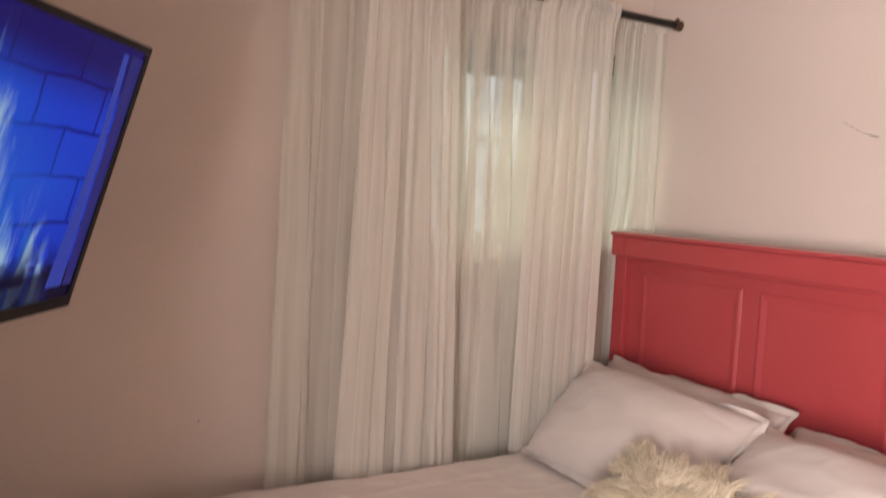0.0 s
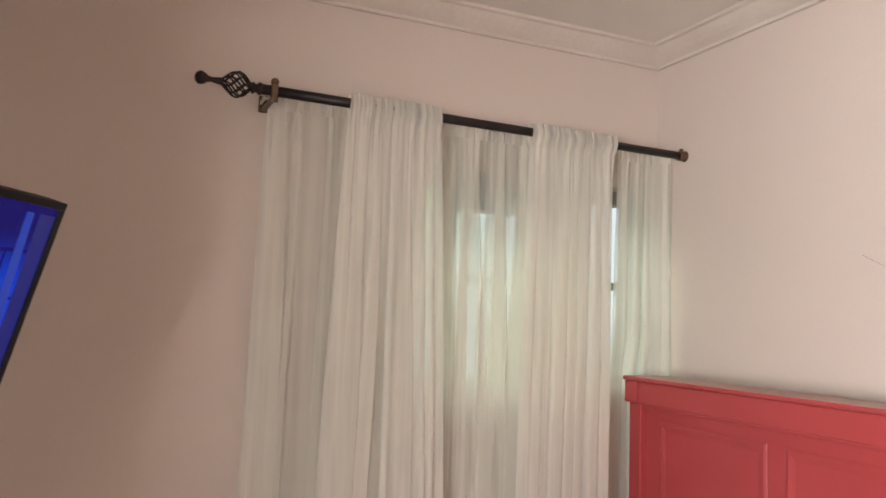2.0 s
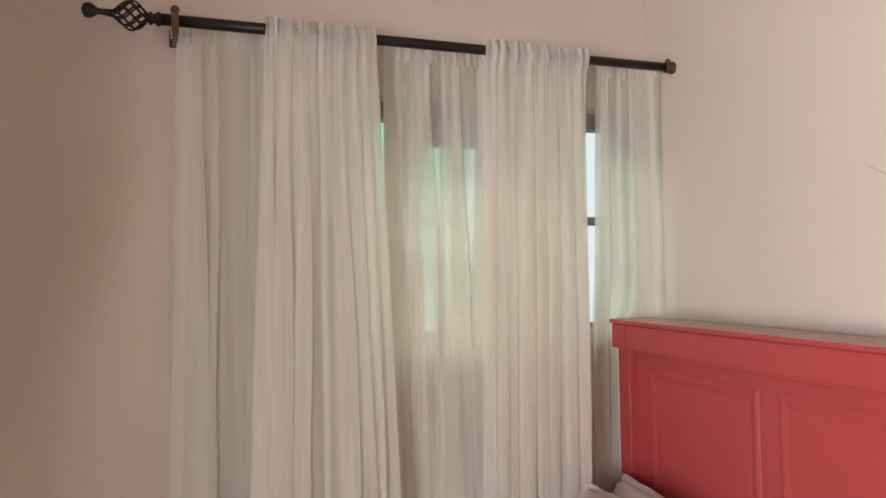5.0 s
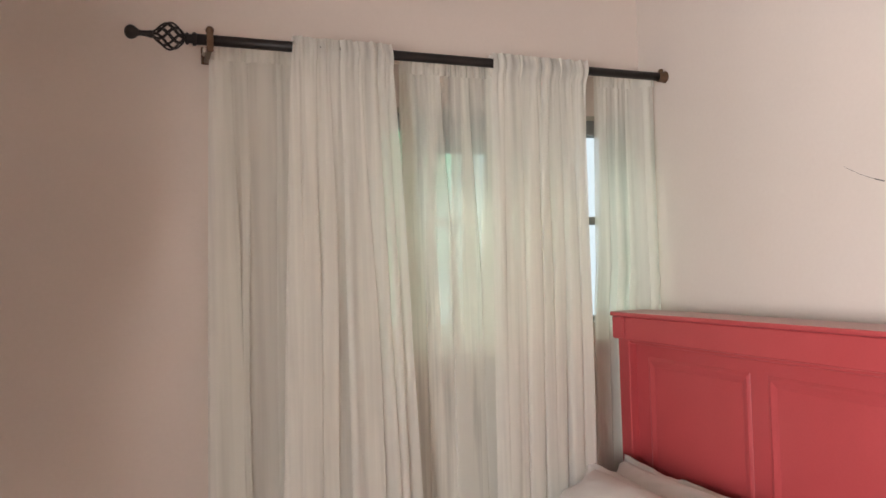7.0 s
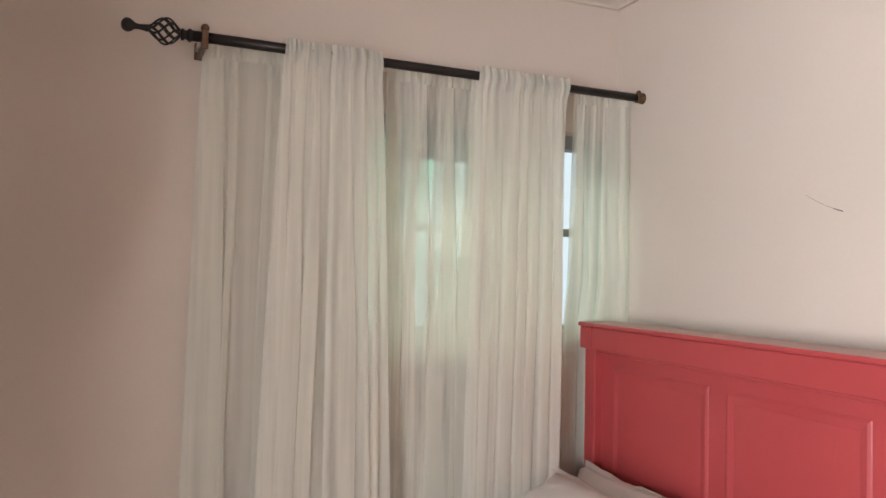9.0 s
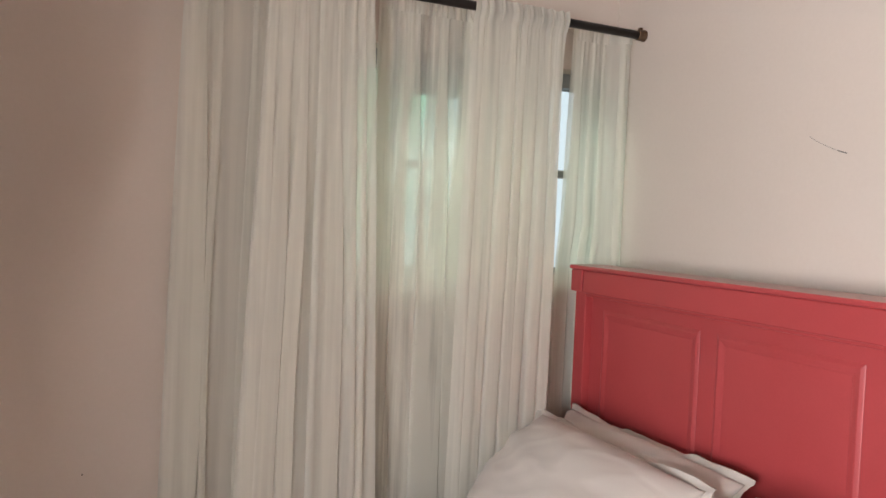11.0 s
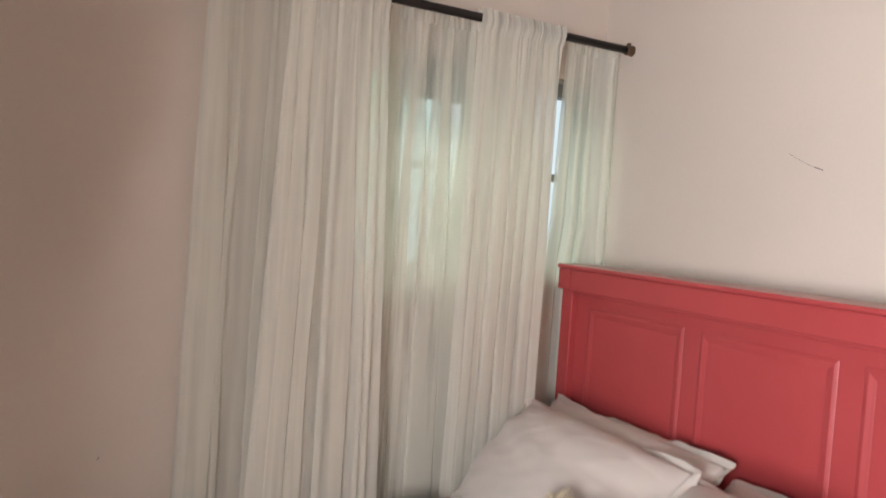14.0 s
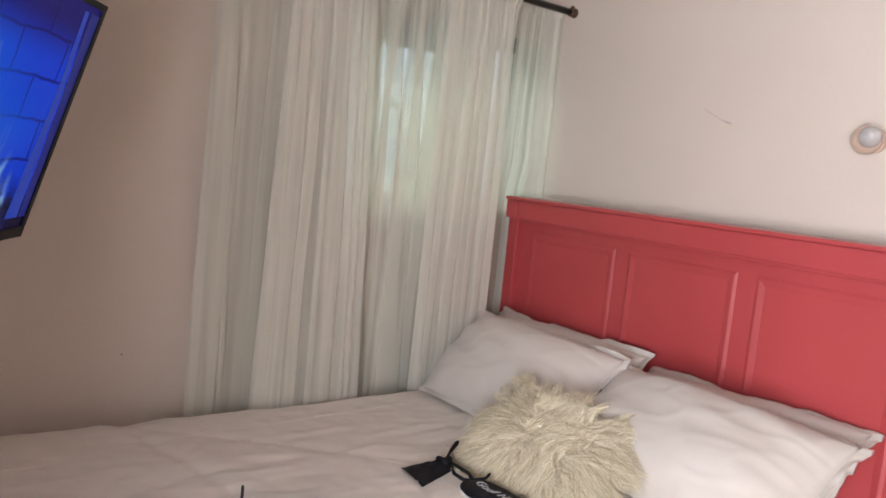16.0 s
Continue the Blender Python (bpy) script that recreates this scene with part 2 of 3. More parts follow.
# the window in the wall behind the curtains
win = thing("window_1", "grey-framed window with three lights, closed", "window", kind="structure")
part("window_frame", boxes(((WX0, 0.07, WZ0), (WX0 + 0.045, 0.13, WZ1)), ((WX1 - 0.022, 0.07, WZ0), (WX1, 0.13, WZ1)),
     ((WX0 + 0.045, 0.07, WZ1 - 0.045), (WX1 - 0.022, 0.13, WZ1)), ((WX0 + 0.045, 0.07, WZ0), (WX1 - 0.022, 0.13, WZ0 + 0.022))), FRAME, win)
for cx in (-0.735, -0.235):
    part("mullion", boxes(((cx - 0.022, 0.075, WZ0 + 0.022), (cx + 0.022, 0.125, WZ1 - 0.045)), bevel=0.003), FRAME, win)
part("sash_head", boxes(((-0.713, 0.08, 1.793), (-0.257, 0.12, WZ1 - 0.045)), bevel=0.003), FRAME, win)
for a, b in ((WX0 + 0.045, -0.757), (-0.713, -0.257), (-0.213, WX1 - 0.022)):
    part("glazing_bar", boxes(((a, 0.085, 1.568), (b, 0.115, 1.594)), bevel=0.003), FRAME, win)
    p = part("pane", boxes(((a, 0.097, WZ0 + 0.022), (b, 0.101, WZ1 - 0.045))), GLASS, win)
    p.visible_shadow = False
part("window_sill", boxes(((WX0, 0.002, WZ0 - 0.004), (WX1, 0.07, WZ0 + 0.008)), bevel=0.003), PLASTER, win)

# plain distance outside: pale sky over blurred green
back = bpy.data.materials.new("outside")
back.use_nodes = True
nt = back.node_tree
nt.nodes.clear()
out, em = nt.nodes.new("ShaderNodeOutputMaterial"), nt.nodes.new("ShaderNodeEmission")
co, no, ra = nt.nodes.new("ShaderNodeTexCoord"), nt.nodes.new("ShaderNodeTexNoise"), nt.nodes.new("ShaderNodeValToRGB")
no.inputs["Scale"].default_value, no.inputs["Detail"].default_value = 1.3, 2.0
ra.color_ramp.elements[0].position, ra.color_ramp.elements[0].color = 0.26, (0.30, 0.80, 0.42, 1)
ra.color_ramp.elements[1].position, ra.color_ramp.elements[1].color = 0.85, (0.80, 0.93, 1.0, 1)
ra.color_ramp.elements.new(0.50).color = (0.66, 0.96, 0.84, 1)
em.inputs[1].default_value = 1.25
# greener towards one side, where a tree stands
sx, ad = nt.nodes.new("ShaderNodeSeparateXYZ"), nt.nodes.new("ShaderNodeMath")
ad.operation = "MULTIPLY_ADD"
ad.inputs[1].default_value = 0.70
nt.links.new(co.outputs["Object"], no.inputs["Vector"])
nt.links.new(co.outputs["Object"], sx.inputs[0])
nt.links.new(sx.outputs[0], ad.inputs[0])
nt.links.new(no.outputs[0], ad.inputs[2])
nt.links.new(ad.outputs[0], ra.inputs[0])
nt.links.new(ra.outputs[0], em.inputs[0])
nt.links.new(em.outputs[0], out.inputs[0])
structure("backdrop", boxes(((-1.6, 2.0, 0.3), (3.0, 2.05, 3.3))), back, "pale bright distance with blurred green outside", "backdrop")

# ---- curtain rod ----
ROD_Y = -0.135


def rod_z(x):
    return 2.005 - 0.0092 * x


def lathe(bm, axis_from, prof, seg=14, direction=(-1, 0, 0)):
    """Rings along a direction: prof holds (distance, radius)."""
    o, d = Vector(axis_from), Vector(direction)
    return tube(bm, [o + d * s for s, _ in prof], [max(r, 0.0004) for _, r in prof], seg)


rod = thing("curtain_rod", "black iron curtain rod with a twisted cage finial", "curtain rod")
bm = bmesh.new()
tube(bm, [(x, ROD_Y, rod_z(x)) for x in (-0.012, -0.5, -1.0, -1.372)], [0.0125, 0.0128, 0.0132, 0.0135], 20)
part("pole", bm, IRON, rod, smooth=True)
fin0 = (-1.372, ROD_Y, rod_z(-1.372))
bm = lathe(bmesh.new(), fin0, [(-0.004, 0.012), (0.0, 0.0165), (0.006, 0.0165), (0.009, 0.012), (0.014, 0.011), (0.018, 0.015), (0.022, 0.015), (0.026, 0.007)])
part("finial_collar", bm, IRON, rod, smooth=True)
bm = lathe(bmesh.new(), fin0, [(0.094, 0.006), (0.100, 0.0095), (0.108, 0.008), (0.122, 0.0065), (0.130, 0.008), (0.136, 0.0135), (0.144, 0.0172), (0.152, 0.0165), (0.158, 0.0115), (0.161, 0.004)], direction=(-1, 0, 0.045))
fin = part("finial", bm, IRON, rod, "black iron cage finial", smooth=True)
for sgn in (1, -1):
    for k in range(7):
        pts = []
        for i in range(15):
            s = i / 14
            r = 0.006 + 0.0265 * math.sin(math.pi * min(1, s ** 0.9)) ** 1.15
            a = 2 * math.pi * k / 7 + sgn * s * 2.5
            pts.append((fin0[0] - 0.024 - 0.074 * s, ROD_Y + r * math.cos(a), fin0[2] + r * math.sin(a) + 0.045 * (0.024 + 0.074 * s)))
        part("cage_wire", tube(bmesh.new(), pts, 0.0023, 6), IRON, fin, smooth=True)
zb = rod_z(-1.34)
bm = lathe(bmesh.new(), (-1.332, ROD_Y, zb), [(0, 0.0165), (0.001, 0.0180), (0.014, 0.0180), (0.015, 0.0165)], 18)
block(bm, (-1.3475, ROD_Y - 0.0215, zb - 0.034), (-1.3315, ROD_Y - 0.0165, zb + 0.016), 0.002)
block(bm, (-1.346, ROD_Y - 0.018, zb - 0.024), (-1.333, -0.006, zb - 0.014), 0.002)
block(bm, (-1.353, -0.008, zb - 0.026), (-1.328, -0.0005, zb + 0.020), 0.003)
part("bracket", bm, BRONZE, rod, "aged bronze bracket", smooth=False)
bm = bmesh.new()
bmesh.ops.create_uvsphere(bm, u_segments=14, v_segments=10, radius=0.0105, matrix=Matrix.Translation((-1.3395, ROD_Y - 0.014, zb + 0.0200)))
part("bracket_knob", bm, BRONZE, rod, "aged bronze screw knob", smooth=True)
bm = lathe(bmesh.new(), (-0.0005, ROD_Y, rod_z(0)), [(0, 0.018), (0.004, 0.018), (0.006, 0.0165), (0.010, 0.016), (0.024, 0.016), (0.026, 0.0135)], 20)
block(bm, (-0.022, ROD_Y - 0.006, rod_z(0) + 0.013), (-0.010, ROD_Y + 0.006, rod_z(0) + 0.024), 0.003)
part("end_socket", bm, BRONZE, rod, "aged bronze end socket on the wall", smooth=False)

rear = thing("rear_curtain_rod", "thin white rod behind the main curtain rod", "curtain rod")
part("pole", tube(bmesh.new(), [(-0.0005, -0.045, 2.012), (-1.350, -0.045, 2.020)], 0.004, 10), PLASTER, rear, smooth=True)
part("hook", boxes(((-1.350, -0.049, 2.012), (-1.344, -0.0005, 2.026)), bevel=0.002), PLASTER, rear)


# ---- curtains ----
def folds_between(top, bottom, count, narrow, wide, seed, lean=0.010):
    """Random folds: centre and width of each, below the heading and at the hem."""
    rnd = random.Random(seed)
    out = []
    for i in range(count):
        s = (i + 0.5 + rnd.uniform(-0.28, 0.28)) / count
        out.append((top[0] + (top[1] - top[0]) * s, narrow * rnd.uniform(0.5, 1.5),
                    bottom[0] + (bottom[1] - bottom[0]) * s + rnd.uniform(-lean, lean), wide * rnd.choice((0.35, 0.6, 0.9, 1.2, 1.5))))
    return out


def hanging(top, bottom, folds, y, depth, ztop, seed, zbot=0.05, flare=0.8, pucker=0.006, path=None):
    """Cloth that runs to and fro through its folds, three layers thick in each fold and one between them.
    top, bottom: x of its two edges; path(x, z): a shift in y."""
    def section(v):
        drop = v ** 1.6
        k = drop ** flare
        g = 0.22 + 0.78 * smoothstep(0.0, 0.32, drop)
        pts = [(top[0] * (1 - k) + bottom[0] * k, y)]
        for i, (ct, wt, cb, wb) in enumerate(folds):
            c = ct * (1 - k) + cb * k + 0.007 * fuzz(drop * 3.0, i * 3.7, seed) * smoothstep(0, 0.2, drop)
            h = 0.5 * (wt + (wb - wt) * smoothstep(0.02, 0.42, drop))
            d = depth * g * (0.6 + 0.5 * fuzz(i * 5.3, drop * 1.2, seed + 2))
            turn = 1 if fuzz(i * 7.7, 0.5, seed) > -0.12 else -1
            pts += [(c - h, y - d * turn), (c + h, y - d * 0.8 * turn), (c - h, y + 0.1 * d * turn), (c + h, y + d * turn)]
        pts.append((top[1] * (1 - k) + bottom[1] * k, y))
        return pts, drop

    n, rows, per = len(folds) * 4 + 1, 84, 7
    bm = bmesh.new()
    grid = []
    for j in range(rows + 1):
        pts, drop = section(j / rows)
        line = []
        for i in range(n):
            a, b, c, d = pts[max(i - 1, 0)], pts[i], pts[i + 1], pts[min(i + 2, n)]
            for q in range(per if i < n - 1 else per + 1):
                t = q / per
                w = (-0.5 * t + t * t - 0.5 * t ** 3, 1 - 2.5 * t * t + 1.5 * t ** 3, 0.5 * t + 2 * t * t - 1.5 * t ** 3, -0.5 * t * t + 0.5 * t ** 3)
                x, yy = (sum(f * p[e] for f, p in zip(w, (a, b, c, d))) for e in (0, 1))
                z0 = ztop(x)
                z = z0 + (zbot - z0) * drop
                yy += 0.005 * fuzz(x * 8, z * 2.2, seed) + 0.0012 * fuzz(x * 34, z * 1.6, seed + 4) * smoothstep(0.05, 0.3, drop)
                yy -= pucker * (fuzz(x * 80, drop * 4, seed) + 0.5 * fuzz(x * 170, drop * 9, seed + 1)) * math.exp(-drop / 0.06)
                if path:
                    yy += path(x, z)
                line.append(bm.verts.new((x, min(yy, -0.008), z)))
        grid.append(line)
    for p, q in zip(grid, grid[1:]):
        for i in range(len(p) - 1):
            bm.faces.new((p[i], p[i + 1], q[i + 1], q[i]))
    return bm


def front_curtain(top, bottom, count, seed):
    ob = thing("curtain", "white sheer voile curtain gathered on the rod", "curtain", "white sheer curtains")
    fs = folds_between(top, bottom, count, 0.014, 0.036, seed, 0.014)

    def heading(x):
        return rod_z(x) + 0.026 + 0.004 * fuzz(x * 55, seed) + 0.002 * fuzz(x * 160, seed)

    def over_rod(x, z):
        """The pocket bulges over the rod and is drawn in by the seam under it."""
        d = z - rod_z(x)
        return -0.013 * math.exp(-((d + 0.004) / 0.030) ** 2) + 0.003 * math.exp(-((d + 0.036) / 0.006) ** 2)
    part("cloth", hanging(top, bottom, fs, ROD_Y - 0.007, 0.013, heading, seed, path=over_rod, pucker=0.0125), VOILE, ob, smooth=True)
    w = top[1] - top[0]

    def pocket(u, v):
        x = top[0] + w * u
        return Vector((x, ROD_Y + 0.019 + 0.005 * fuzz(x * 95, v, seed) - 0.012 * abs(v * 2 - 1) ** 2, heading(x) - 0.064 * v))
    part("rod_pocket", sheet(pocket, int(w * 420), 8), VOILE_DOUBLE, ob, smooth=True)
    return ob


front_curtain((-1.138, -0.877), (-1.215, -0.800), 7, 11)
front_curtain((-0.586, -0.283), (-0.622, -0.322), 8, 23)


def rear_curtain(top, bottom, fs, seed, depth, cloth, path=None):
    ob = thing("curtain", "white sheer voile curtain hanging behind the rod", "curtain", "white sheer curtains")
    part("cloth", hanging(top, bottom, fs, -0.048, depth, lambda x: 2.028 - 0.006 * x, seed, path=path, pucker=0.012), cloth, ob, smooth=True)

    def band(u, v):
        x = top[0] + (top[1] - top[0]) * u
        p = -0.052 - 0.008 * fuzz(x * 95, v * 0.7, seed) - 0.003 * fuzz(x * 40, 2, seed) + (path(x, 2.0) if path else 0)
        return Vector((x, p - 0.006, 2.030 - 0.006 * x - 0.048 * v))
    part("heading_band", sheet(band, int((top[1] - top[0]) * 420), 5), cloth, ob, "double-layered gathered heading", smooth=True)
    return ob


def past_headboard(x, z):
    """The cloth beside the wall swings forward above the headboard and lies flat behind it."""
    return -0.048 * smoothstep(-0.075, -0.035, x) + 0.020 * smoothstep(-0.30, -0.16, x) * smoothstep(1.45, 1.28, z) * (1 - smoothstep(-0.075, -0.05, x))


rear_curtain((-1.334, -0.872), (-1.378, -0.872), folds_between((-1.33, -0.885), (-1.36, -0.89), 7, 0.024, 0.050, 5), 5, 0.012, VOILE_SIDE)
rear_curtain((-0.828, -0.305), (-0.850, -0.290),
             [(-0.802, 0.036, -0.800, 0.086), (-0.727, 0.046, -0.725, 0.092), (-0.645, 0.056, -0.640, 0.096), (-0.560, 0.03, -0.560, 0.08),
              (-0.500, 0.03, -0.500, 0.07), (-0.430, 0.03, -0.430, 0.07), (-0.365, 0.03, -0.355, 0.06)], 8, 0.013, VOILE_BACK)
rear_curtain((-0.200, -0.020), (-0.240, -0.016), [(-0.172, 0.024, -0.200, 0.046), (-0.120, 0.014, -0.125, 0.024), (-0.082, 0.014, -0.085, 0.022), (-0.040, 0.016, -0.038, 0.016)],
             17, 0.010, VOILE_SIDE, path=past_headboard)

# ---- headboard ----
head = thing("headboard", "glossy red painted wooden headboard with three moulded panels", "headboard")
HY0, HY1 = -1.640, -0.060      # ends
XB, XF = -0.130, -0.156        # field and post faces
part("panel_board", boxes(((XB, HY0 + 0.02, 0.30), (-0.062, HY1 - 0.02, 1.255))), RED, head)
for a, b in ((HY1 - 0.058, HY1), (HY0, HY0 + 0.058)):
    i, o = (0.000, 0.003) if b == HY1 else (0.003, 0.000)
    part("post", boxes(((XF, a + i, 0.0), (-0.060, b - o, 1.212)), bevel=0.004), RED, head)
    part("corner_block", boxes(((XF - 0.018, a, 1.2125), (-0.058, b, 1.280)), bevel=0.004), RED, head)
part("top_rail", boxes(((XF - 0.013, HY0 + 0.0585, 1.210), (-0.060, HY1 - 0.0585, 1.280)), bevel=0.004), RED, head)
part("rail_bead", boxes(((XF + 0.002, HY0 + 0.059, 1.200), (XB + 0.001, HY1 - 0.059, 1.2105)), bevel=0.003), RED, head)
part("cap", boxes(((XF - 0.023, HY0 - 0.004, 1.2805), (-0.045, HY1 + 0.004, 1.294)), bevel=0.004), RED_PALE_TOP, head, "red cap with a paler top")


def moulding(y0, y1, z0, z1):
    """A raised bead round one panel, with mitred corners."""
    bm = bmesh.new()
    prof = [(0.0, 0.0), (0.002, 0.0014), (0.009, 0.0040), (0.012, 0.0040), (0.021, 0.0016), (0.025, 0.0010), (0.028, 0.0)]
    rows = []
    for o, h in prof:
        rows.append([bm.verts.new((XB - h - 0.0005, y, z)) for y, z in ((y0 + o, z0 + o), (y1 - o, z0 + o), (y1 - o, z1 - o), (y0 + o, z1 - o))])
    for a, b in zip(rows, rows[1:]):
        for k in range(4):
            bm.faces.new((a[k], a[(k + 1) % 4], b[(k + 1) % 4], b[k]))
    return bm


for y1, y0 in ((-0.178, -0.588), (-0.646, -1.046), (-1.106, -1.514)):
    part("panel_moulding", moulding(y0, y1, 0.48, 1.164), RED, head)

# ---- bed and bedding ----
bed = thing("bed", "bed with a dark wooden base beneath a thick mattress", "bed")
part("base", boxes(((-2.08, -1.60, 0.14), (-0.18, -0.235, 0.30)), bevel=0.01), WOOD, bed)
part("mattress", boxes(((-2.08, -1.60, 0.302), (-0.18, -0.235, 0.555)), bevel=0.03), LINEN, bed)
for x, y in ((-2.0, -1.52), (-2.0, -0.31), (-0.26, -1.52), (-0.26, -0.31)):
    part("leg", boxes(((x - 0.03, y - 0.03, 0.0), (x + 0.03, y + 0.03, 0.139)), bevel=0.004), WOOD, bed)


def quilt_top(x, y):
    z = 0.601 + 0.006 * fuzz(x * 2.1, y * 2.6, 1) + 0.0035 * fuzz(x * 5.0 + 2 * fuzz(y * 3, x, 4), y * 9.0, 2)
    z += 0.0040 * (1 - abs(fuzz(x * 4.2 + y * 1.5, y * 13.0 - x * 2, 6))) ** 4
    z += 0.0026 * fuzz(x * 12, y * 34, 3) + 0.0012 * fuzz(x * 30 + y * 12, y * 55, 8)
    for s, w in ((x * 0.62 + y * 0.78 + 1.155, 0.016), (y + 0.36 - 0.10 * x + 0.10, 0.016), (x + 1.62 + 0.2 * y, 0.018)):
        s += 0.03 * fuzz(x * 3, y * 3, 9)
        z -= 0.003 * math.exp(-(s / w) ** 2)
        z += 0.0018 * math.exp(-((abs(s) - 0.05) / 0.04) ** 2)
    return z


def quilt(u, v):
    """The quilt: flat on top, rolled over the two long sides and the foot."""
    r = 0.045
    x = -0.21 - 2.02 * u
    w = 1.46
    s = v * (w + 2 * 0.38) - 0.38
    edge = 0.010 * fuzz(x * 3.2, 5) + 0.005 * fuzz(x * 9, 2)
    y0, y1 = -0.158 + edge, -0.158 + edge - w
    if s < 0:
        a = min(-s / r, math.pi / 2)
        y, dz = y0 - r + r * math.sin(a) + 0.0, r * (math.cos(a) - 1) - max(0, -s - r * math.pi / 2)
        y += 0.010 * fuzz(x * 8, s * 3)
        top = quilt_top(x, y0 - r)
    elif s > w - 2 * r:
        d = s - (w - 2 * r)
        a = min(d / r, math.pi / 2)
        y, dz = y1 + r - r * math.sin(a), r * (math.cos(a) - 1) - max(0, d - r * math.pi / 2)
        top = quilt_top(x, y1 + r)
    else:
        y, dz = y0 - r - s, 0
        top = quilt_top(x, y)
    k = max(0, -2.11 - x)
    return Vector((x + (0.6 * k if k else 0), min(y, -0.142), top + dz - k * 2.2))


q = thing("quilt", "white quilted cotton comforter spread over the bed, lightly wrinkled", "quilt")
part("cover", sheet(quilt, 210, 230), DUVET, q, smooth=True)


def seam(p0, p1, bow):
    """A line of stitching across the quilt."""
    pts = []
    for i in range(41):
        s = i / 40
        x, y = p0[0] + (p1[0] - p0[0]) * s + bow * math.sin(math.pi * s), p0[1] + (p1[1] - p0[1]) * s + 0.01 * fuzz(s * 6, bow)
        pts.append((x, y, quilt_top(x, y) - 0.0001))
    return tube(bmesh.new(), pts, 0.0007, 5)


for p0, p1, bow in (((-1.42, -0.34), (-0.98, -0.76), 0.03), ((-1.95, -0.42), (-1.42, -0.34), 0.0), ((-1.42, -0.34), (-0.72, -0.30), 0.0), ((-0.98, -0.76), (-1.00, -1.50), 0.02)):
    part("seam", seam(p0, p1, bow), DUVET, q, smooth=True)


def pillow(bottom, top, left, right, thick, seed, lift=0.0, flange=0.020, skew=0.0):
    """A plump pillow in a case with a flat, wavy flange. bottom, top: (x, z) of its lower and upper edge; left, right: y of its ends."""
    w = abs(left - right)
    up = Vector((top[0] - bottom[0], 0, top[1] - bottom[1]))
    h = up.length
    up.normalize()
    along = Vector((0, -1, 0))
    out = along.cross(up)
    if out.x > 0:
        out = -out
    o = Vector((bottom[0], left, bottom[1])) + along * (w / 2) + up * (h / 2)

    def outline(a, b):
        """A point of the pillow's plane; a, b from -1 to 1. Its edges draw in a little between the corners."""
        x = a * (1 - 0.055 * (1 - b * b) * a * a) * (1 - 0.020 * abs(a * b) ** 8)
        y = b * (1 - 0.070 * (1 - a * a) * b * b + 0.025 * fuzz(a * 2.3, b, seed)) * (1 - 0.030 * abs(a * b) ** 8)
        x += 2 * skew / w * (1 - a) * (1 - b) / 4
        return x * w / 2, y * h / 2 + lift * smoothstep(-0.3, 1, a)

    def sway(a, b):
        return 0.010 * fuzz(a * 1.7, b * 1.7, seed + 9)

    ia, ib = 1 - 2 * flange / w, 1 - 2 * flange / h

    def body(side):
        def f(u, v):
            a, b = u * 2 - 1, v * 2 - 1
            full = max(0, 1 - abs(a) ** 2.3) ** 0.66 * max(0, 1 - abs(b) ** 2.5) ** 0.60
            x, y = outline(a * ia, b * ib)
            wr = 0.008 * fuzz(a * 2.0 + 1.3 * b, b * 2.6, seed + side) + 0.0022 * fuzz(a * 4 - 3 * b, b * 4 + 2 * a, seed + 3)
            wr += 0.0035 * (1 - abs(fuzz(a * 1.3 + b * 0.9, b * 2.4 - a * 1.4, seed + 5))) ** 9
            rim = max(abs(a), abs(b))
            wr -= 0.007 * max(0, fuzz(a * 13 * (abs(b) > abs(a)), b * 9 * (abs(a) >= abs(b)), seed + 7)) * smoothstep(0.55, 0.95, rim)
            return o + along * x + up * y + out * (side * (thick * 0.5 * full + 0.0012) + wr * min(1, full * 2.0) + sway(a, b))
        return f

    def edge(side):
        def f(u, v):
            s = (u * 4) % 4
            i, t = int(s) % 4, (s % 1) * 2 - 1
            a, b = ((t, 1), (1, -t), (-t, -1), (-1, t))[i]
            x, y = outline(a * (ia + (1 - ia) * v), b * (ib + (1 - ib) * v))
            d = sway(a, b) + side * 0.0012 * (1 - 0.7 * v) + v * (0.022 * fuzz(a * 2.4, b * 2.4, seed + 21) + 0.012 * fuzz(a * 7, b * 7, seed + 22))
            p = o + along * x + up * y + out * d
            p.z = max(p.z, 0.607)
            return p
        return f
    ob = thing("pillow", "white cotton pillow with a flat flanged edge", "pillow", "pillows on the bed")
    bm = sheet(body(1), 72, 50)
    sheet(body(-1), 72, 50, bm)
    bmesh.ops.remove_doubles(bm, verts=[v for v in bm.verts if v.is_boundary], dist=0.003)
    part("pillow_body", bm, LINEN, ob, smooth=True)
    bm = sheet(edge(1), 200, 6)
    sheet(edge(-1), 200, 6, bm)
    bmesh.ops.remove_doubles(bm, verts=[v for v in bm.verts if v.is_boundary], dist=0.0012)
    part("flange", bm, LINEN, ob, "flat white cotton flange", smooth=True)
    return ob


pillow((-0.450, 0.640), (-0.178, 0.872), -0.112, -0.848, 0.15, 31)
pillow((-0.460, 0.635), (-0.172, 0.838), -0.815, -1.512, 0.15, 57, 0.024)
pillow((-0.622, 0.612), (-0.300, 0.872), -0.132, -0.860, 0.25, 74, skew=0.07)
pillow((-0.660, 0.614), (-0.290, 0.850), -0.808, -1.552, 0.23, 92)

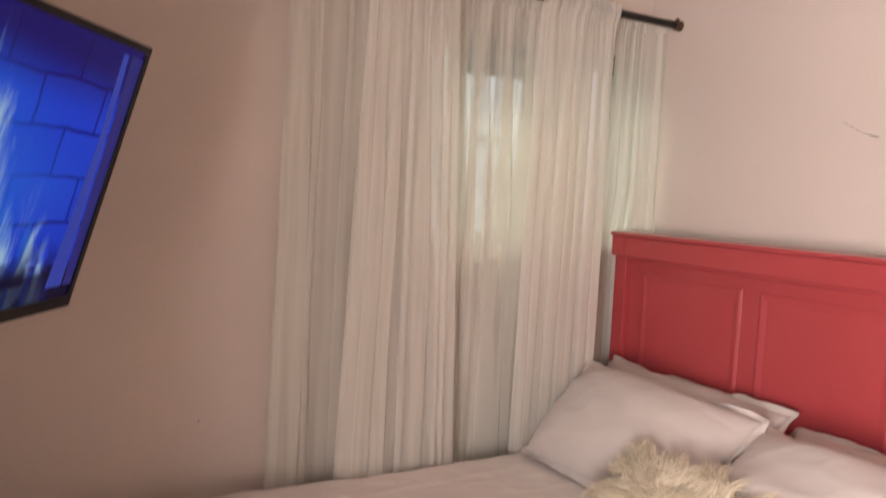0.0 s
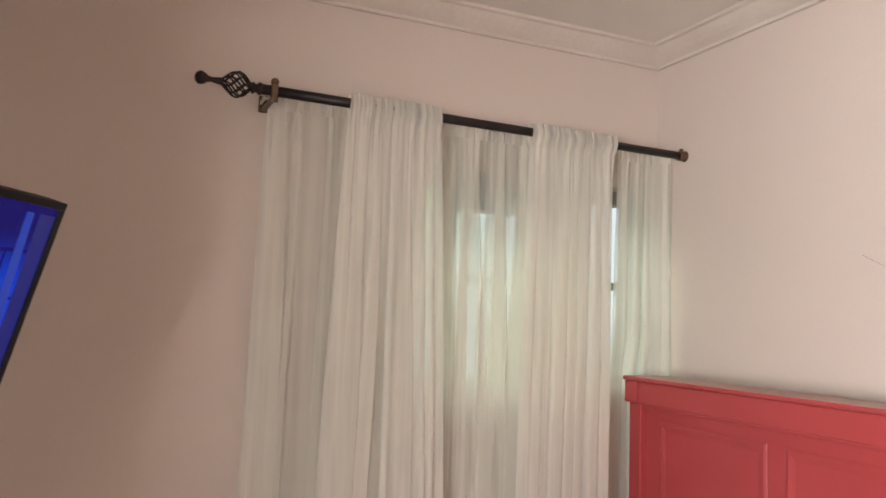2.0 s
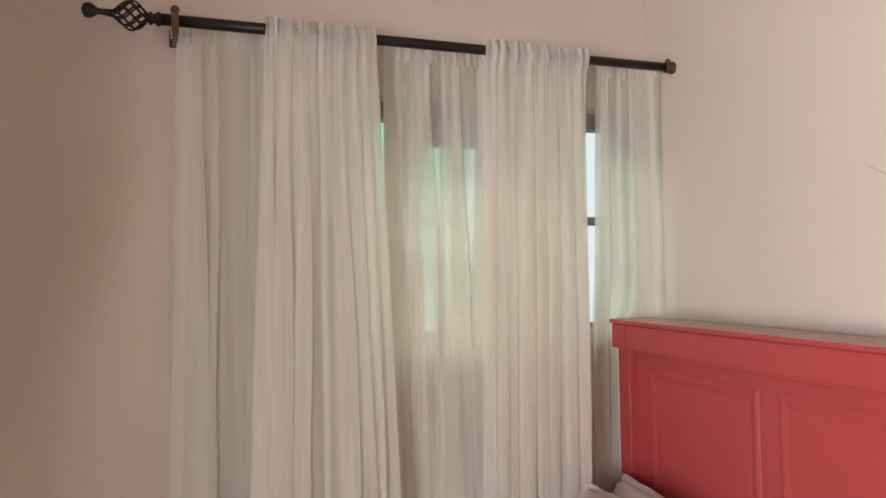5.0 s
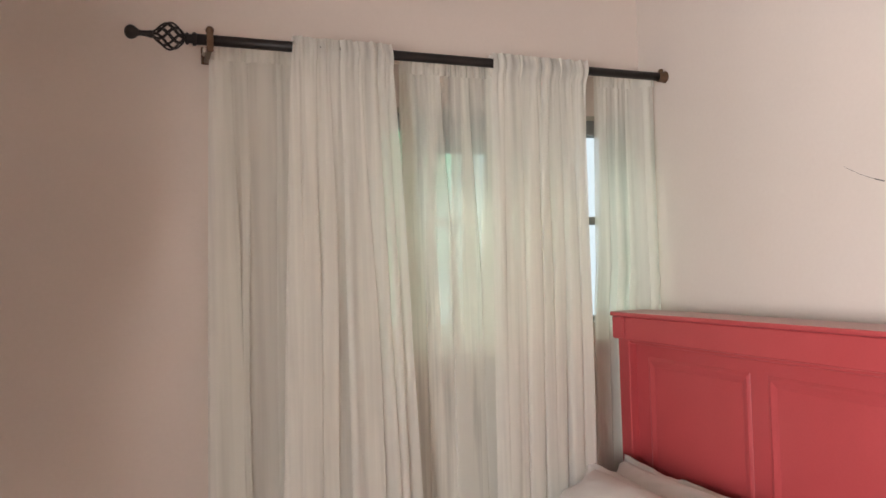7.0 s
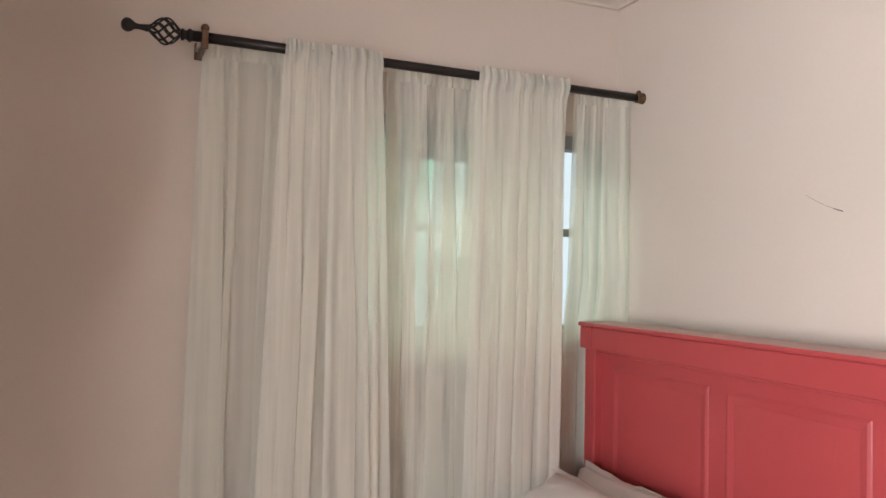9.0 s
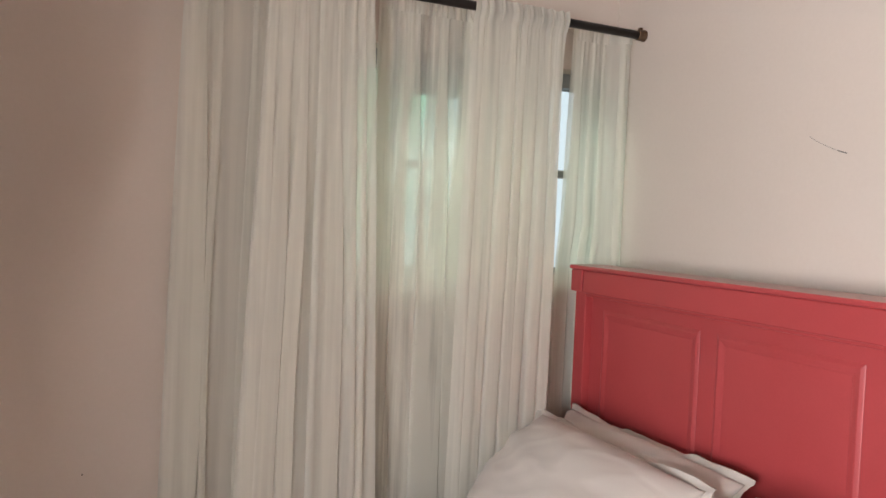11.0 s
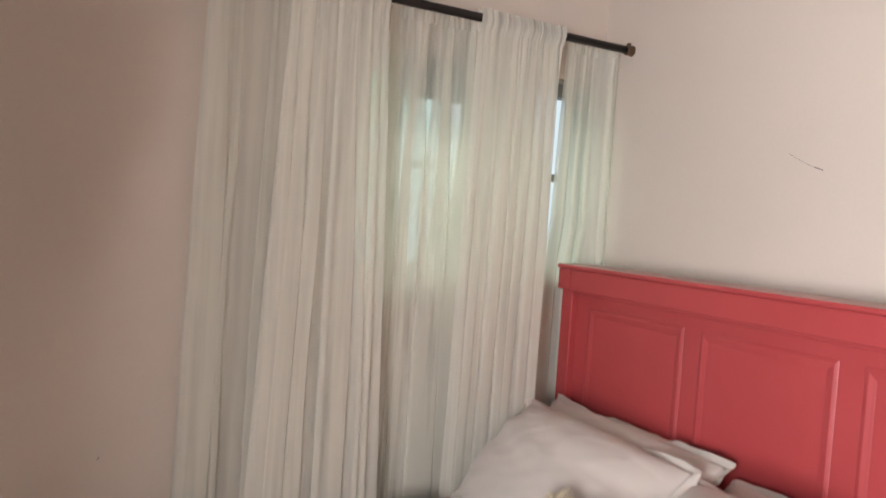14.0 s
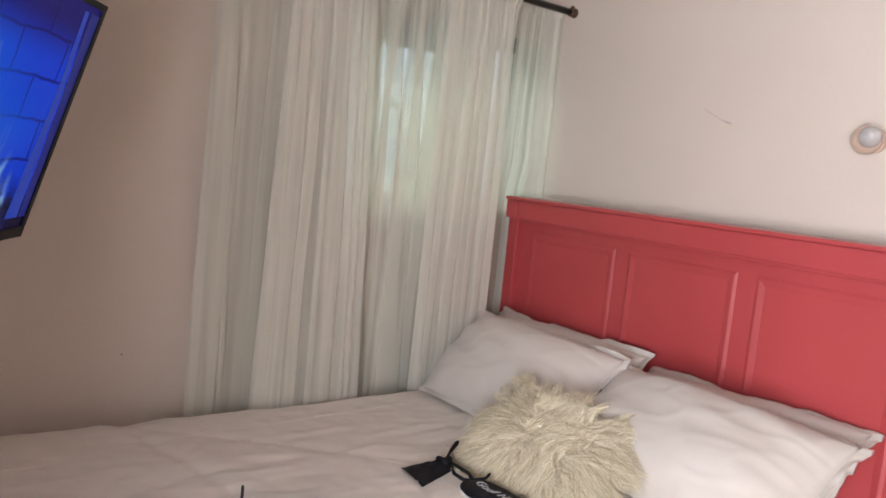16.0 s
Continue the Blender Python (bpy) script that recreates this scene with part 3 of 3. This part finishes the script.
# ---- fluffy cushion ----
cush = thing("fur_cushion", "fluffy cream faux-fur cushion with glittering strands, leaning on the pillows", "cushion")
CN = Vector((-0.62, -0.16, 0.77)).normalized()
CA = Vector((0.16, -0.98, -0.06))
CA = (CA - CN * CA.dot(CN)).normalized()
CB = CN.cross(CA)
CC = Vector((-0.700, -0.945, 0.666))
CW, CH, CT = 0.42, 0.31, 0.14


def cushion_point(a, b, side):
    a, b = a * math.sqrt(1 - 0.30 * b * b), b * math.sqrt(1 - 0.30 * a * a)
    k = max(0, 1 - abs(a) ** 2.6) ** 0.5 * max(0, 1 - abs(b) ** 2.6) ** 0.5
    return CC + CA * a * CW / 2 * (1 - 0.08 * (1 - b * b) * abs(a) ** 3) + CB * b * CH / 2 * (1 - 0.08 * (1 - a * a) * abs(b) ** 3) + CN * side * (CT / 2 * k)


bm = sheet(lambda u, v: cushion_point(u * 2 - 1, v * 2 - 1, 1), 24, 24)
sheet(lambda u, v: cushion_point(u * 2 - 1, v * 2 - 1, -1), 24, 24, bm)
bmesh.ops.remove_doubles(bm, verts=bm.verts[:], dist=0.002)
part("cushion_body", bm, FUR, cush, smooth=True)


def strands(count, locks, width, length, seed, spread):
    """Curved tapered hairs in locks, which rise from the cushion, lie over outwards and hang down at their tips."""
    rnd = random.Random(seed)
    vs, fs = [], []
    down = Vector((0, 0, -1))
    steps = 6
    for _ in range(locks):
        a, b = rnd.uniform(-1.0, 1.0), rnd.uniform(-1.0, 1.0)
        side = 1 if rnd.random() < 0.9 else -1
        root = cushion_point(a, b, side)
        swirl = CA * fuzz(a * 2.6, b * 2.6, seed + 4) + CB * fuzz(a * 2.6, b * 2.6, seed + 8)
        flow = (CA * a + CB * b) * 0.9 + swirl * 1.5 + down * 0.35 + CA * rnd.gauss(0, 0.22) + CB * rnd.gauss(0, 0.22)
        flow = (flow - CN * flow.dot(CN) * 0.8).normalized()
        across = flow.cross(CN)
        wave, phase = rnd.uniform(0.10, 0.30) * rnd.choice((-1, 1)), rnd.uniform(0, 6.28)
        ll = length * rnd.uniform(0.65, 1.15)
        lift = rnd.uniform(0.26, 0.54)
        for _ in range(count):
            r0 = cushion_point(max(-1, min(1, a + rnd.gauss(0, spread))), max(-1, min(1, b + rnd.gauss(0, spread))), side)
            l = ll * rnd.uniform(0.75, 1.1)
            pull = (root - r0) * 0.92
            f = (flow + Vector((rnd.gauss(0, 0.07), rnd.gauss(0, 0.07), rnd.gauss(0, 0.07)))).normalized()
            wv = f.cross(Vector((rnd.gauss(0, 1), rnd.gauss(0, 1), rnd.gauss(0, 1)))).normalized() * width
            i0 = len(vs)
            for j in range(steps + 1):
                s = j / steps
                p = r0 + CN * side * l * lift * (s - 0.62 * s * s) + f * l * (0.35 * s + 0.65 * s * s) + down * l * 0.22 * s ** 3
                p += across * l * wave * math.sin(s * 4.5 + phase) * s + pull * s
                if p.z < 0.604:
                    p.z = 0.604 + 0.006 * rnd.random()
                if j < steps:
                    k = 1 - 0.65 * s
                    vs += [p - wv * k, p + wv * k]
                else:
                    vs.append(p)
            for j in range(steps - 1):
                fs.append((i0 + 2 * j, i0 + 2 * j + 1, i0 + 2 * j + 3, i0 + 2 * j + 2))
            fs.append((i0 + 2 * steps - 2, i0 + 2 * steps - 1, i0 + 2 * steps))
    me = bpy.data.meshes.new("fur")
    me.from_pydata(vs, [], fs)
    return me


me = strands(30, 950, 0.00080, 0.086, 4, 0.045)
me.materials.append(FUR)
me.shade_smooth()
tagged(part("fur", me, FUR, cush, "long cream faux-fur hairs in curling locks"), kind="stuff")
me = strands(1, 900, 0.00040, 0.070, 19, 0.05)
me.materials.append(TINSEL)
tagged(part("glitter_strands", me, TINSEL, cush, "shiny metallic tinsel strands"), kind="stuff")

# ---- satin pouch and sleep mask on the quilt ----
pouch = thing("satin_pouch", "small black satin drawstring pouch lying on the quilt", "pouch")
A, B, T, N = Vector((-1.036, -0.750, 0)), Vector((-1.050, -0.868, 0)), Vector((-0.936, -0.762, 0)), Vector((-0.928, -0.822, 0))


def pouch_face(side):
    def f(u, v):
        p = A.lerp(B, u).lerp(T.lerp(N, u), v)
        bulge = 0.018 * math.sin(math.pi * u) ** 0.7 * (0.35 + 0.65 * v) * (1 if side > 0 else 0.12) + 0.004 * fuzz(u * 6, v * 4, 2) * (side > 0)
        return Vector((p.x, p.y, quilt_top(p.x, p.y) + 0.006 + bulge))
    return f


bm = sheet(pouch_face(1), 18, 16)
sheet(pouch_face(-1), 18, 16, bm)
bmesh.ops.remove_doubles(bm, verts=[v for v in bm.verts if v.is_boundary], dist=0.004)
part("bag", bm, SATIN, pouch, smooth=True)
z0 = quilt_top(-0.93, -0.79)
bm = tube(bmesh.new(), [(-0.938, -0.790, z0 + 0.012), (-0.925, -0.790, z0 + 0.016), (-0.914, -0.790, z0 + 0.014)], [0.024, 0.011, 0.017], 10)
part("gathered_neck", bm, SATIN, pouch, smooth=True)
bm = tube(bmesh.new(), [(-0.925, -0.785, z0 + 0.016), (-0.905, -0.775, z0 + 0.026), (-0.888, -0.765, z0 + 0.034), (-0.868, -0.758, z0 + 0.046), (-0.860, -0.755, z0 + 0.050)],
          [0.003, 0.003, 0.005, 0.0065, 0.003], 7)
part("drawstring", bm, SATIN, pouch, "black ribbon drawstring end", smooth=True)

mask = thing("sleep_mask", "black satin sleep mask with silver script lying on the quilt", "sleep mask")
MX, MY = Vector((0.14, -0.99, 0)).normalized(), Vector((0.99, 0.14, 0)).normalized()
MC = Vector((-0.930, -1.000, 0))


def mask_outline(a):
    """Half-width of the mask in its own plane at angle a: two lobes with a notch for the nose."""
    x, y = math.cos(a), math.sin(a)
    r = 0.098 / (abs(x) ** 3.0 + (abs(y) * 2.05) ** 3.0) ** (1 / 3.0)
    if y < 0:
        r -= 0.024 * math.exp(-((a - 1.5 * math.pi) / 0.30) ** 2)
    return r


def mask_at(px, py, h):
    p = MC + MX * px + MY * py
    return Vector((p.x, p.y, quilt_top(p.x, p.y) + h))


def mask_layer(scale, h0, h1):
    bm = bmesh.new()
    n = 56
    rows = []
    for s, h in ((1.0, h0), (1.0, h1 * 0.75 + h0 * 0.25), (0.975, h1), (0.7, h1 + 0.002), (0.35, h1 + 0.003)):
        rows.append([bm.verts.new(mask_at(scale * s * mask_outline(a) * math.cos(a), scale * s * mask_outline(a) * math.sin(a), h)) for a in (2 * math.pi * k / n for k in range(n))])
    for p, q2 in zip(rows, rows[1:]):
        for k in range(n):
            bm.faces.new((p[k], p[(k + 1) % n], q2[(k + 1) % n], q2[k]))
    bm.faces.new(rows[-1])
    bm.faces.new(rows[0])
    return bm


part("cover", mask_layer(1.0, 0.009, 0.016), SATIN, mask, smooth=True)
part("piping", mask_layer(1.014, 0.003, 0.0085), TRIM, mask, "thin white piping round the edge", smooth=True)
curve = bpy.data.curves.new("script", "FONT")
curve.body, curve.size, curve.extrude, curve.shear, curve.align_x, curve.align_y = "Good Night", 0.029, 0.0006, 0.35, "CENTER", "CENTER"
txt = new("script", curve)
me = bpy.data.meshes.new_from_object(txt.evaluated_get(bpy.context.evaluated_depsgraph_get()))
bpy.data.objects.remove(txt)
bpy.data.curves.remove(curve)
for v in me.vertices:
    v.co = mask_at(v.co.x * 0.95, v.co.y * 1.1 + 0.006, 0.0205 + v.co.z)
me.materials.append(PRINT)
part("script", me, PRINT, mask, "silver script lettering Good Night")
bm = bmesh.new()
s0 = mask_at(-0.085, 0.012, 0.012)
pts = [s0, s0 + Vector((0.010, 0.030, 0.008)), s0 + Vector((0.004, 0.062, 0.012)), Vector((-0.918, -0.812, z0 + 0.018))]
tube(bm, pts, [0.006, 0.005, 0.005, 0.004], 7)
pts = [s0, s0 + Vector((-0.018, 0.020, 0.003)), s0 + Vector((-0.022, 0.050, 0.006)), Vector((-0.925, -0.818, z0 + 0.014))]
tube(bm, pts, [0.006, 0.005, 0.005, 0.004], 7)
tube(bm, [s0 + Vector((0.004, 0.0, 0.004)), s0 + Vector((0.030, -0.010, 0.008)), s0 + Vector((0.042, -0.012, 0.020))], [0.006, 0.004, 0.003], 7)
part("strap", bm, SATIN, mask, "black satin strap", smooth=True)

# ---- thin cord loop standing on the quilt ----
cord = thing("cord_loop", "thin black looped cord standing up from the quilt", "cord")
d = Vector((0.39, 0.92, 0))
pts = []
for i in range(25):
    s = i / 24
    a = math.pi * (s * 1.0)
    off = -math.cos(a) * 0.034
    hgt = 0.585 + 0.285 * math.sin(a) ** 0.42
    pts.append(Vector((-1.669, -1.242, 0)) + d * off + Vector((0, 0, hgt)))
part("loop", tube(bmesh.new(), pts, 0.0024, 7), CORD, cord, smooth=True)

# ---- television on its arm ----
TU, TN0 = Vector((-0.524, -0.852, 0)), Vector((0.852, -0.524, 0))
tilt = radians(17.5)
TN = (TN0 * math.cos(tilt) - Vector((0, 0, 1)) * math.sin(tilt)).normalized()
TD = TU.cross(TN)
if TD.z > 0:
    TD = -TD
TO = Vector((-1.769, -0.661, 1.622))    # upper corner next to the window wall
TWD, THT = 0.835, 0.484
m = Matrix((( -TU.x, -TD.x, TN.x, TO.x), (-TU.y, -TD.y, TN.y, TO.y), (-TU.z, -TD.z, TN.z, TO.z), (0, 0, 0, 1)))
tv = thing("television", "flat black television tilted on an arm, showing a blue fireplace", "television", at=m)
part("case", boxes(((-TWD, -THT, -0.040), (0, 0, -0.004)), bevel=0.006), PLASTIC, tv)
BZ = 0.013
part("bezel", boxes(((-TWD, -BZ, -0.0039), (0, 0, 0.003)), ((-TWD, -THT, -0.0039), (0, -THT + 0.022, 0.003)),
     ((-TWD, -THT + 0.022, -0.0039), (-TWD + BZ, -BZ, 0.003)), ((-BZ, -THT + 0.022, -0.0039), (0, -BZ, 0.003)), bevel=0.0015), PLASTIC, tv)
part("back_box", boxes(((-TWD * 0.78, -THT * 0.85, -0.075), (-TWD * 0.22, -THT * 0.25, -0.0405)), bevel=0.01), PLASTIC, tv)
SW, SH = TWD - 2 * BZ, THT - BZ - 0.022

scr = bpy.data.materials.new("fireplace_picture")
scr.use_nodes = True
nt = scr.node_tree
pb = nt.nodes["Principled BSDF"]
pb.inputs["Base Color"].default_value, pb.inputs["Roughness"].default_value = (0.003, 0.003, 0.004, 1), 0.25
pb.inputs["Specular IOR Level"].default_value = 0.04


def node(kind, **kw):
    n = nt.nodes.new("ShaderNode" + kind)
    for k, v in kw.items():
        n.inputs[k].default_value = v
    return n


def link(a, b):
    nt.links.new(a, b)


def calc(op, a, b=None, c=None):
    n = nt.nodes.new("ShaderNodeMath")
    n.operation, n.use_clamp = op, False
    for i, v in enumerate((a, b, c)):
        if v is None:
            continue
        if isinstance(v, (int, float)):
            n.inputs[i].default_value = v
        else:
            link(v, n.inputs[i])
    return n.outputs[0]


def blend(f, a, b):
    n = nt.nodes.new("ShaderNodeMix")
    n.data_type = "RGBA"
    for i, v in ((0, f), (6, a), (7, b)):
        if isinstance(v, tuple):
            n.inputs[i].default_value = (*v, 1)
        elif isinstance(v, float):
            n.inputs[i].default_value = v
        else:
            link(v, n.inputs[i])
    return n.outputs[2]


def ramp01(v, a, b):
    n = nt.nodes.new("ShaderNodeMapRange")
    n.interpolation_type = "SMOOTHSTEP"
    n.inputs[1].default_value, n.inputs[2].default_value = a, b
    link(v, n.inputs[0])
    return n.outputs[0]


tc = node("TexCoord")
sep = node("SeparateXYZ")
link(tc.outputs["Object"], sep.inputs[0])
px = calc("DIVIDE", calc("ADD", sep.outputs[0], TWD - BZ), SW)          # 0 to 1 across
py = calc("DIVIDE", calc("ADD", sep.outputs[1], THT - 0.022), SH)       # 0 to 1 upwards
brick = node("TexBrick", Scale=1.0, **{"Mortar Size": 0.0032, "Brick Width": 0.175, "Row Height": 0.078, "Mortar Smooth": 0.25})
wob = node("TexNoise", Scale=9.0, Detail=2.0)
link(tc.outputs["Object"], wob.inputs["Vector"])
wv = nt.nodes.new("ShaderNodeVectorMath")
wv.operation = "MULTIPLY_ADD"
link(wob.outputs["Color"], wv.inputs[0])
wv.inputs[1].default_value = (0.02, 0.02, 0)
link(tc.outputs["Object"], wv.inputs[2])
link(wv.outputs[0], brick.inputs["Vector"])
brick.inputs["Color1"].default_value = (0.004, 0.044, 0.80, 1)
brick.inputs["Color2"].default_value = (0.010, 0.074, 0.88, 1)
brick.inputs["Mortar"].default_value = (0.008, 0.010, 0.32, 1)
near_fire = calc("SUBTRACT", 1.0, ramp01(calc("ADD", calc("ABSOLUTE", calc("SUBTRACT", px, 0.45)), calc("MULTIPLY", calc("ABSOLUTE", calc("SUBTRACT", py, 0.45)), 0.6)), 0.10, 0.55))
col = blend(near_fire, brick.outputs[0], (0.012, 0.15, 1.0))
col = blend(calc("MULTIPLY", ramp01(calc("ADD", py, calc("MULTIPLY", px, 0.12)), 0.80, 1.02), 0.9), col, (0.018, 0.006, 0.12))
big = node("TexNoise", Scale=5.0, Detail=5.0, Distortion=1.6)
mpg = node("Mapping", Scale=(2.2, 0.75, 1.0))
link(tc.outputs["Object"], mpg.inputs[0])
link(mpg.outputs[0], big.inputs["Vector"])
reach = calc("ADD", calc("MULTIPLY", calc("ABSOLUTE", calc("SUBTRACT", px, 0.54)), 2.5), calc("MULTIPLY", py, 1.15))
fire = ramp01(calc("SUBTRACT", calc("ADD", big.outputs[0], 0.38), reach), -0.02, 0.22)
col = blend(calc("MULTIPLY", fire, 0.75), col, (0.015, 0.20, 1.0))
tongue = node("TexNoise", Scale=7.0, Detail=4.0, Distortion=0.9)
mpt = node("Mapping", Rotation=(0, 0, -0.22), Scale=(3.6, 0.62, 1.0))
link(tc.outputs["Object"], mpt.inputs[0])
link(mpt.outputs[0], tongue.inputs["Vector"])
streak = calc("MULTIPLY", ramp01(tongue.outputs[0], 0.40, 0.62), ramp01(calc("SUBTRACT", calc("ADD", big.outputs[0], 0.52), reach), -0.02, 0.26))
col = blend(streak, col, (0.40, 0.70, 1.05))
log = node("TexNoise", Scale=13.0, Detail=4.0)
link(tc.outputs["Object"], log.inputs["Vector"])
logs = calc("MULTIPLY", ramp01(log.outputs[0], 0.46, 0.54), calc("SUBTRACT", 1.0, ramp01(calc("ADD", py, calc("MULTIPLY", log.outputs[0], 0.25)), 0.22, 0.42)))
col = blend(logs, col, (0.010, 0.006, 0.05))
ember = ramp01(calc("SUBTRACT", 0.15, py), 0.0, 0.05)
col = blend(calc("MULTIPLY", ember, 0.9), col, (0.008, 0.005, 0.03))
link(col, pb.inputs["Emission Color"])
pb.inputs["Emission Strength"].default_value = 0.62
part("screen", boxes(((-TWD + BZ, -THT + 0.022, -0.0038), (-BZ, -BZ, -0.0010))), scr, tv, "lit screen with a blue-tinted fireplace of bricks and flames")
POST = glow("picture_post", (0.010, 0.085, 0.84), 0.42)
EDGE = glow("picture_edge", (0.005, 0.016, 0.36), 0.42)
bm = bmesh.new()
f = [bm.verts.new(p) for p in ((-0.083, -0.026, -0.0004), (-0.066, -0.026, -0.0004), (-0.052, -0.200, -0.0004), (-0.046, -0.440, -0.0004), (-0.094, -0.440, -0.0004), (-0.076, -0.190, -0.0004))]
bm.faces.new(f)
part("picture_post", bm, POST, tv)
bm = bmesh.new()
f = [bm.verts.new(p) for p in ((-0.052, -0.026, -0.0006), (-0.014, -0.026, -0.0006), (-0.014, -0.440, -0.0006), (-0.040, -0.440, -0.0006))]
bm.faces.new(f)
part("picture_edge", bm, EDGE, tv)
mid = m @ Vector((-TWD / 2, -THT * 0.55, -0.074))
bm = bmesh.new()
tube(bm, [mid, mid + Vector((-0.12, -0.02, 0.0)), (X0 + 0.05, mid.y - 0.05, mid.z)], 0.022, 12)
block(bm, (X0 + 0.0005, mid.y - 0.15, mid.z - 0.11), (X0 + 0.03, mid.y + 0.05, mid.z + 0.11), 0.004)
bmesh.ops.transform(bm, matrix=m.inverted(), verts=bm.verts[:])
part("wall_arm", bm, PLASTIC, tv, "black steel wall arm")

# ---- wall lamp over the headboard ----
lamp = thing("wall_lamp", "round peach wall lamp base with a frosted bulb, unlit", "wall lamp")
bm = bmesh.new()
bmesh.ops.create_uvsphere(bm, u_segments=28, v_segments=16, radius=0.038, matrix=Matrix.Translation((-0.050, -1.306, 1.558)))
part("base", bm, PEACH, lamp, smooth=True)
part("wall_plate", tube(bmesh.new(), [(-0.0005, -1.305, 1.560), (-0.016, -1.305, 1.558)], 0.034, 24), PEACH, lamp)
bm = bmesh.new()
tube(bm, [(-0.078 - 0.80 * s, -1.320 - 0.58 * s, 1.559 + 0.02 * s) for s in (0.0, 0.014, 0.026, 0.038, 0.052, 0.066, 0.076, 0.080)],
     [0.015, 0.022, 0.026, 0.027, 0.025, 0.019, 0.011, 0.002], 22)
part("bulb", bm, FROST, lamp, "frosted white bulb", smooth=True)

# ---- marks on the walls ----
sc = thing("wall_scuff", "thin broken grey scuff mark on the wall paint", "scuff mark")
rnd = random.Random(3)
for i in range(17):
    s = i / 16
    y, z = -0.770 - 0.097 * s, 1.642 - 0.058 * s + 0.015 * s * s
    r = (0.0014 if s > 0.8 else 0.00035) + 0.0004 * rnd.random()
    l = 0.0028 if s < 0.8 else 0.0024
    bm = tube(bmesh.new(), [(-0.0006, y + l, z + l * 0.45), (-0.0006, y - l, z - l * 0.40)], r, 6)
    part("scuff", bm, SCUFF, sc)
dt = new("wall_speck", finish("wall_speck", tube(bmesh.new(), [(-1.541, -0.0002, 0.742), (-1.541, -0.0030, 0.742)], 0.0022, 8), SCUFF))
tagged(dt, "small dark speck on the painted wall", "speck")
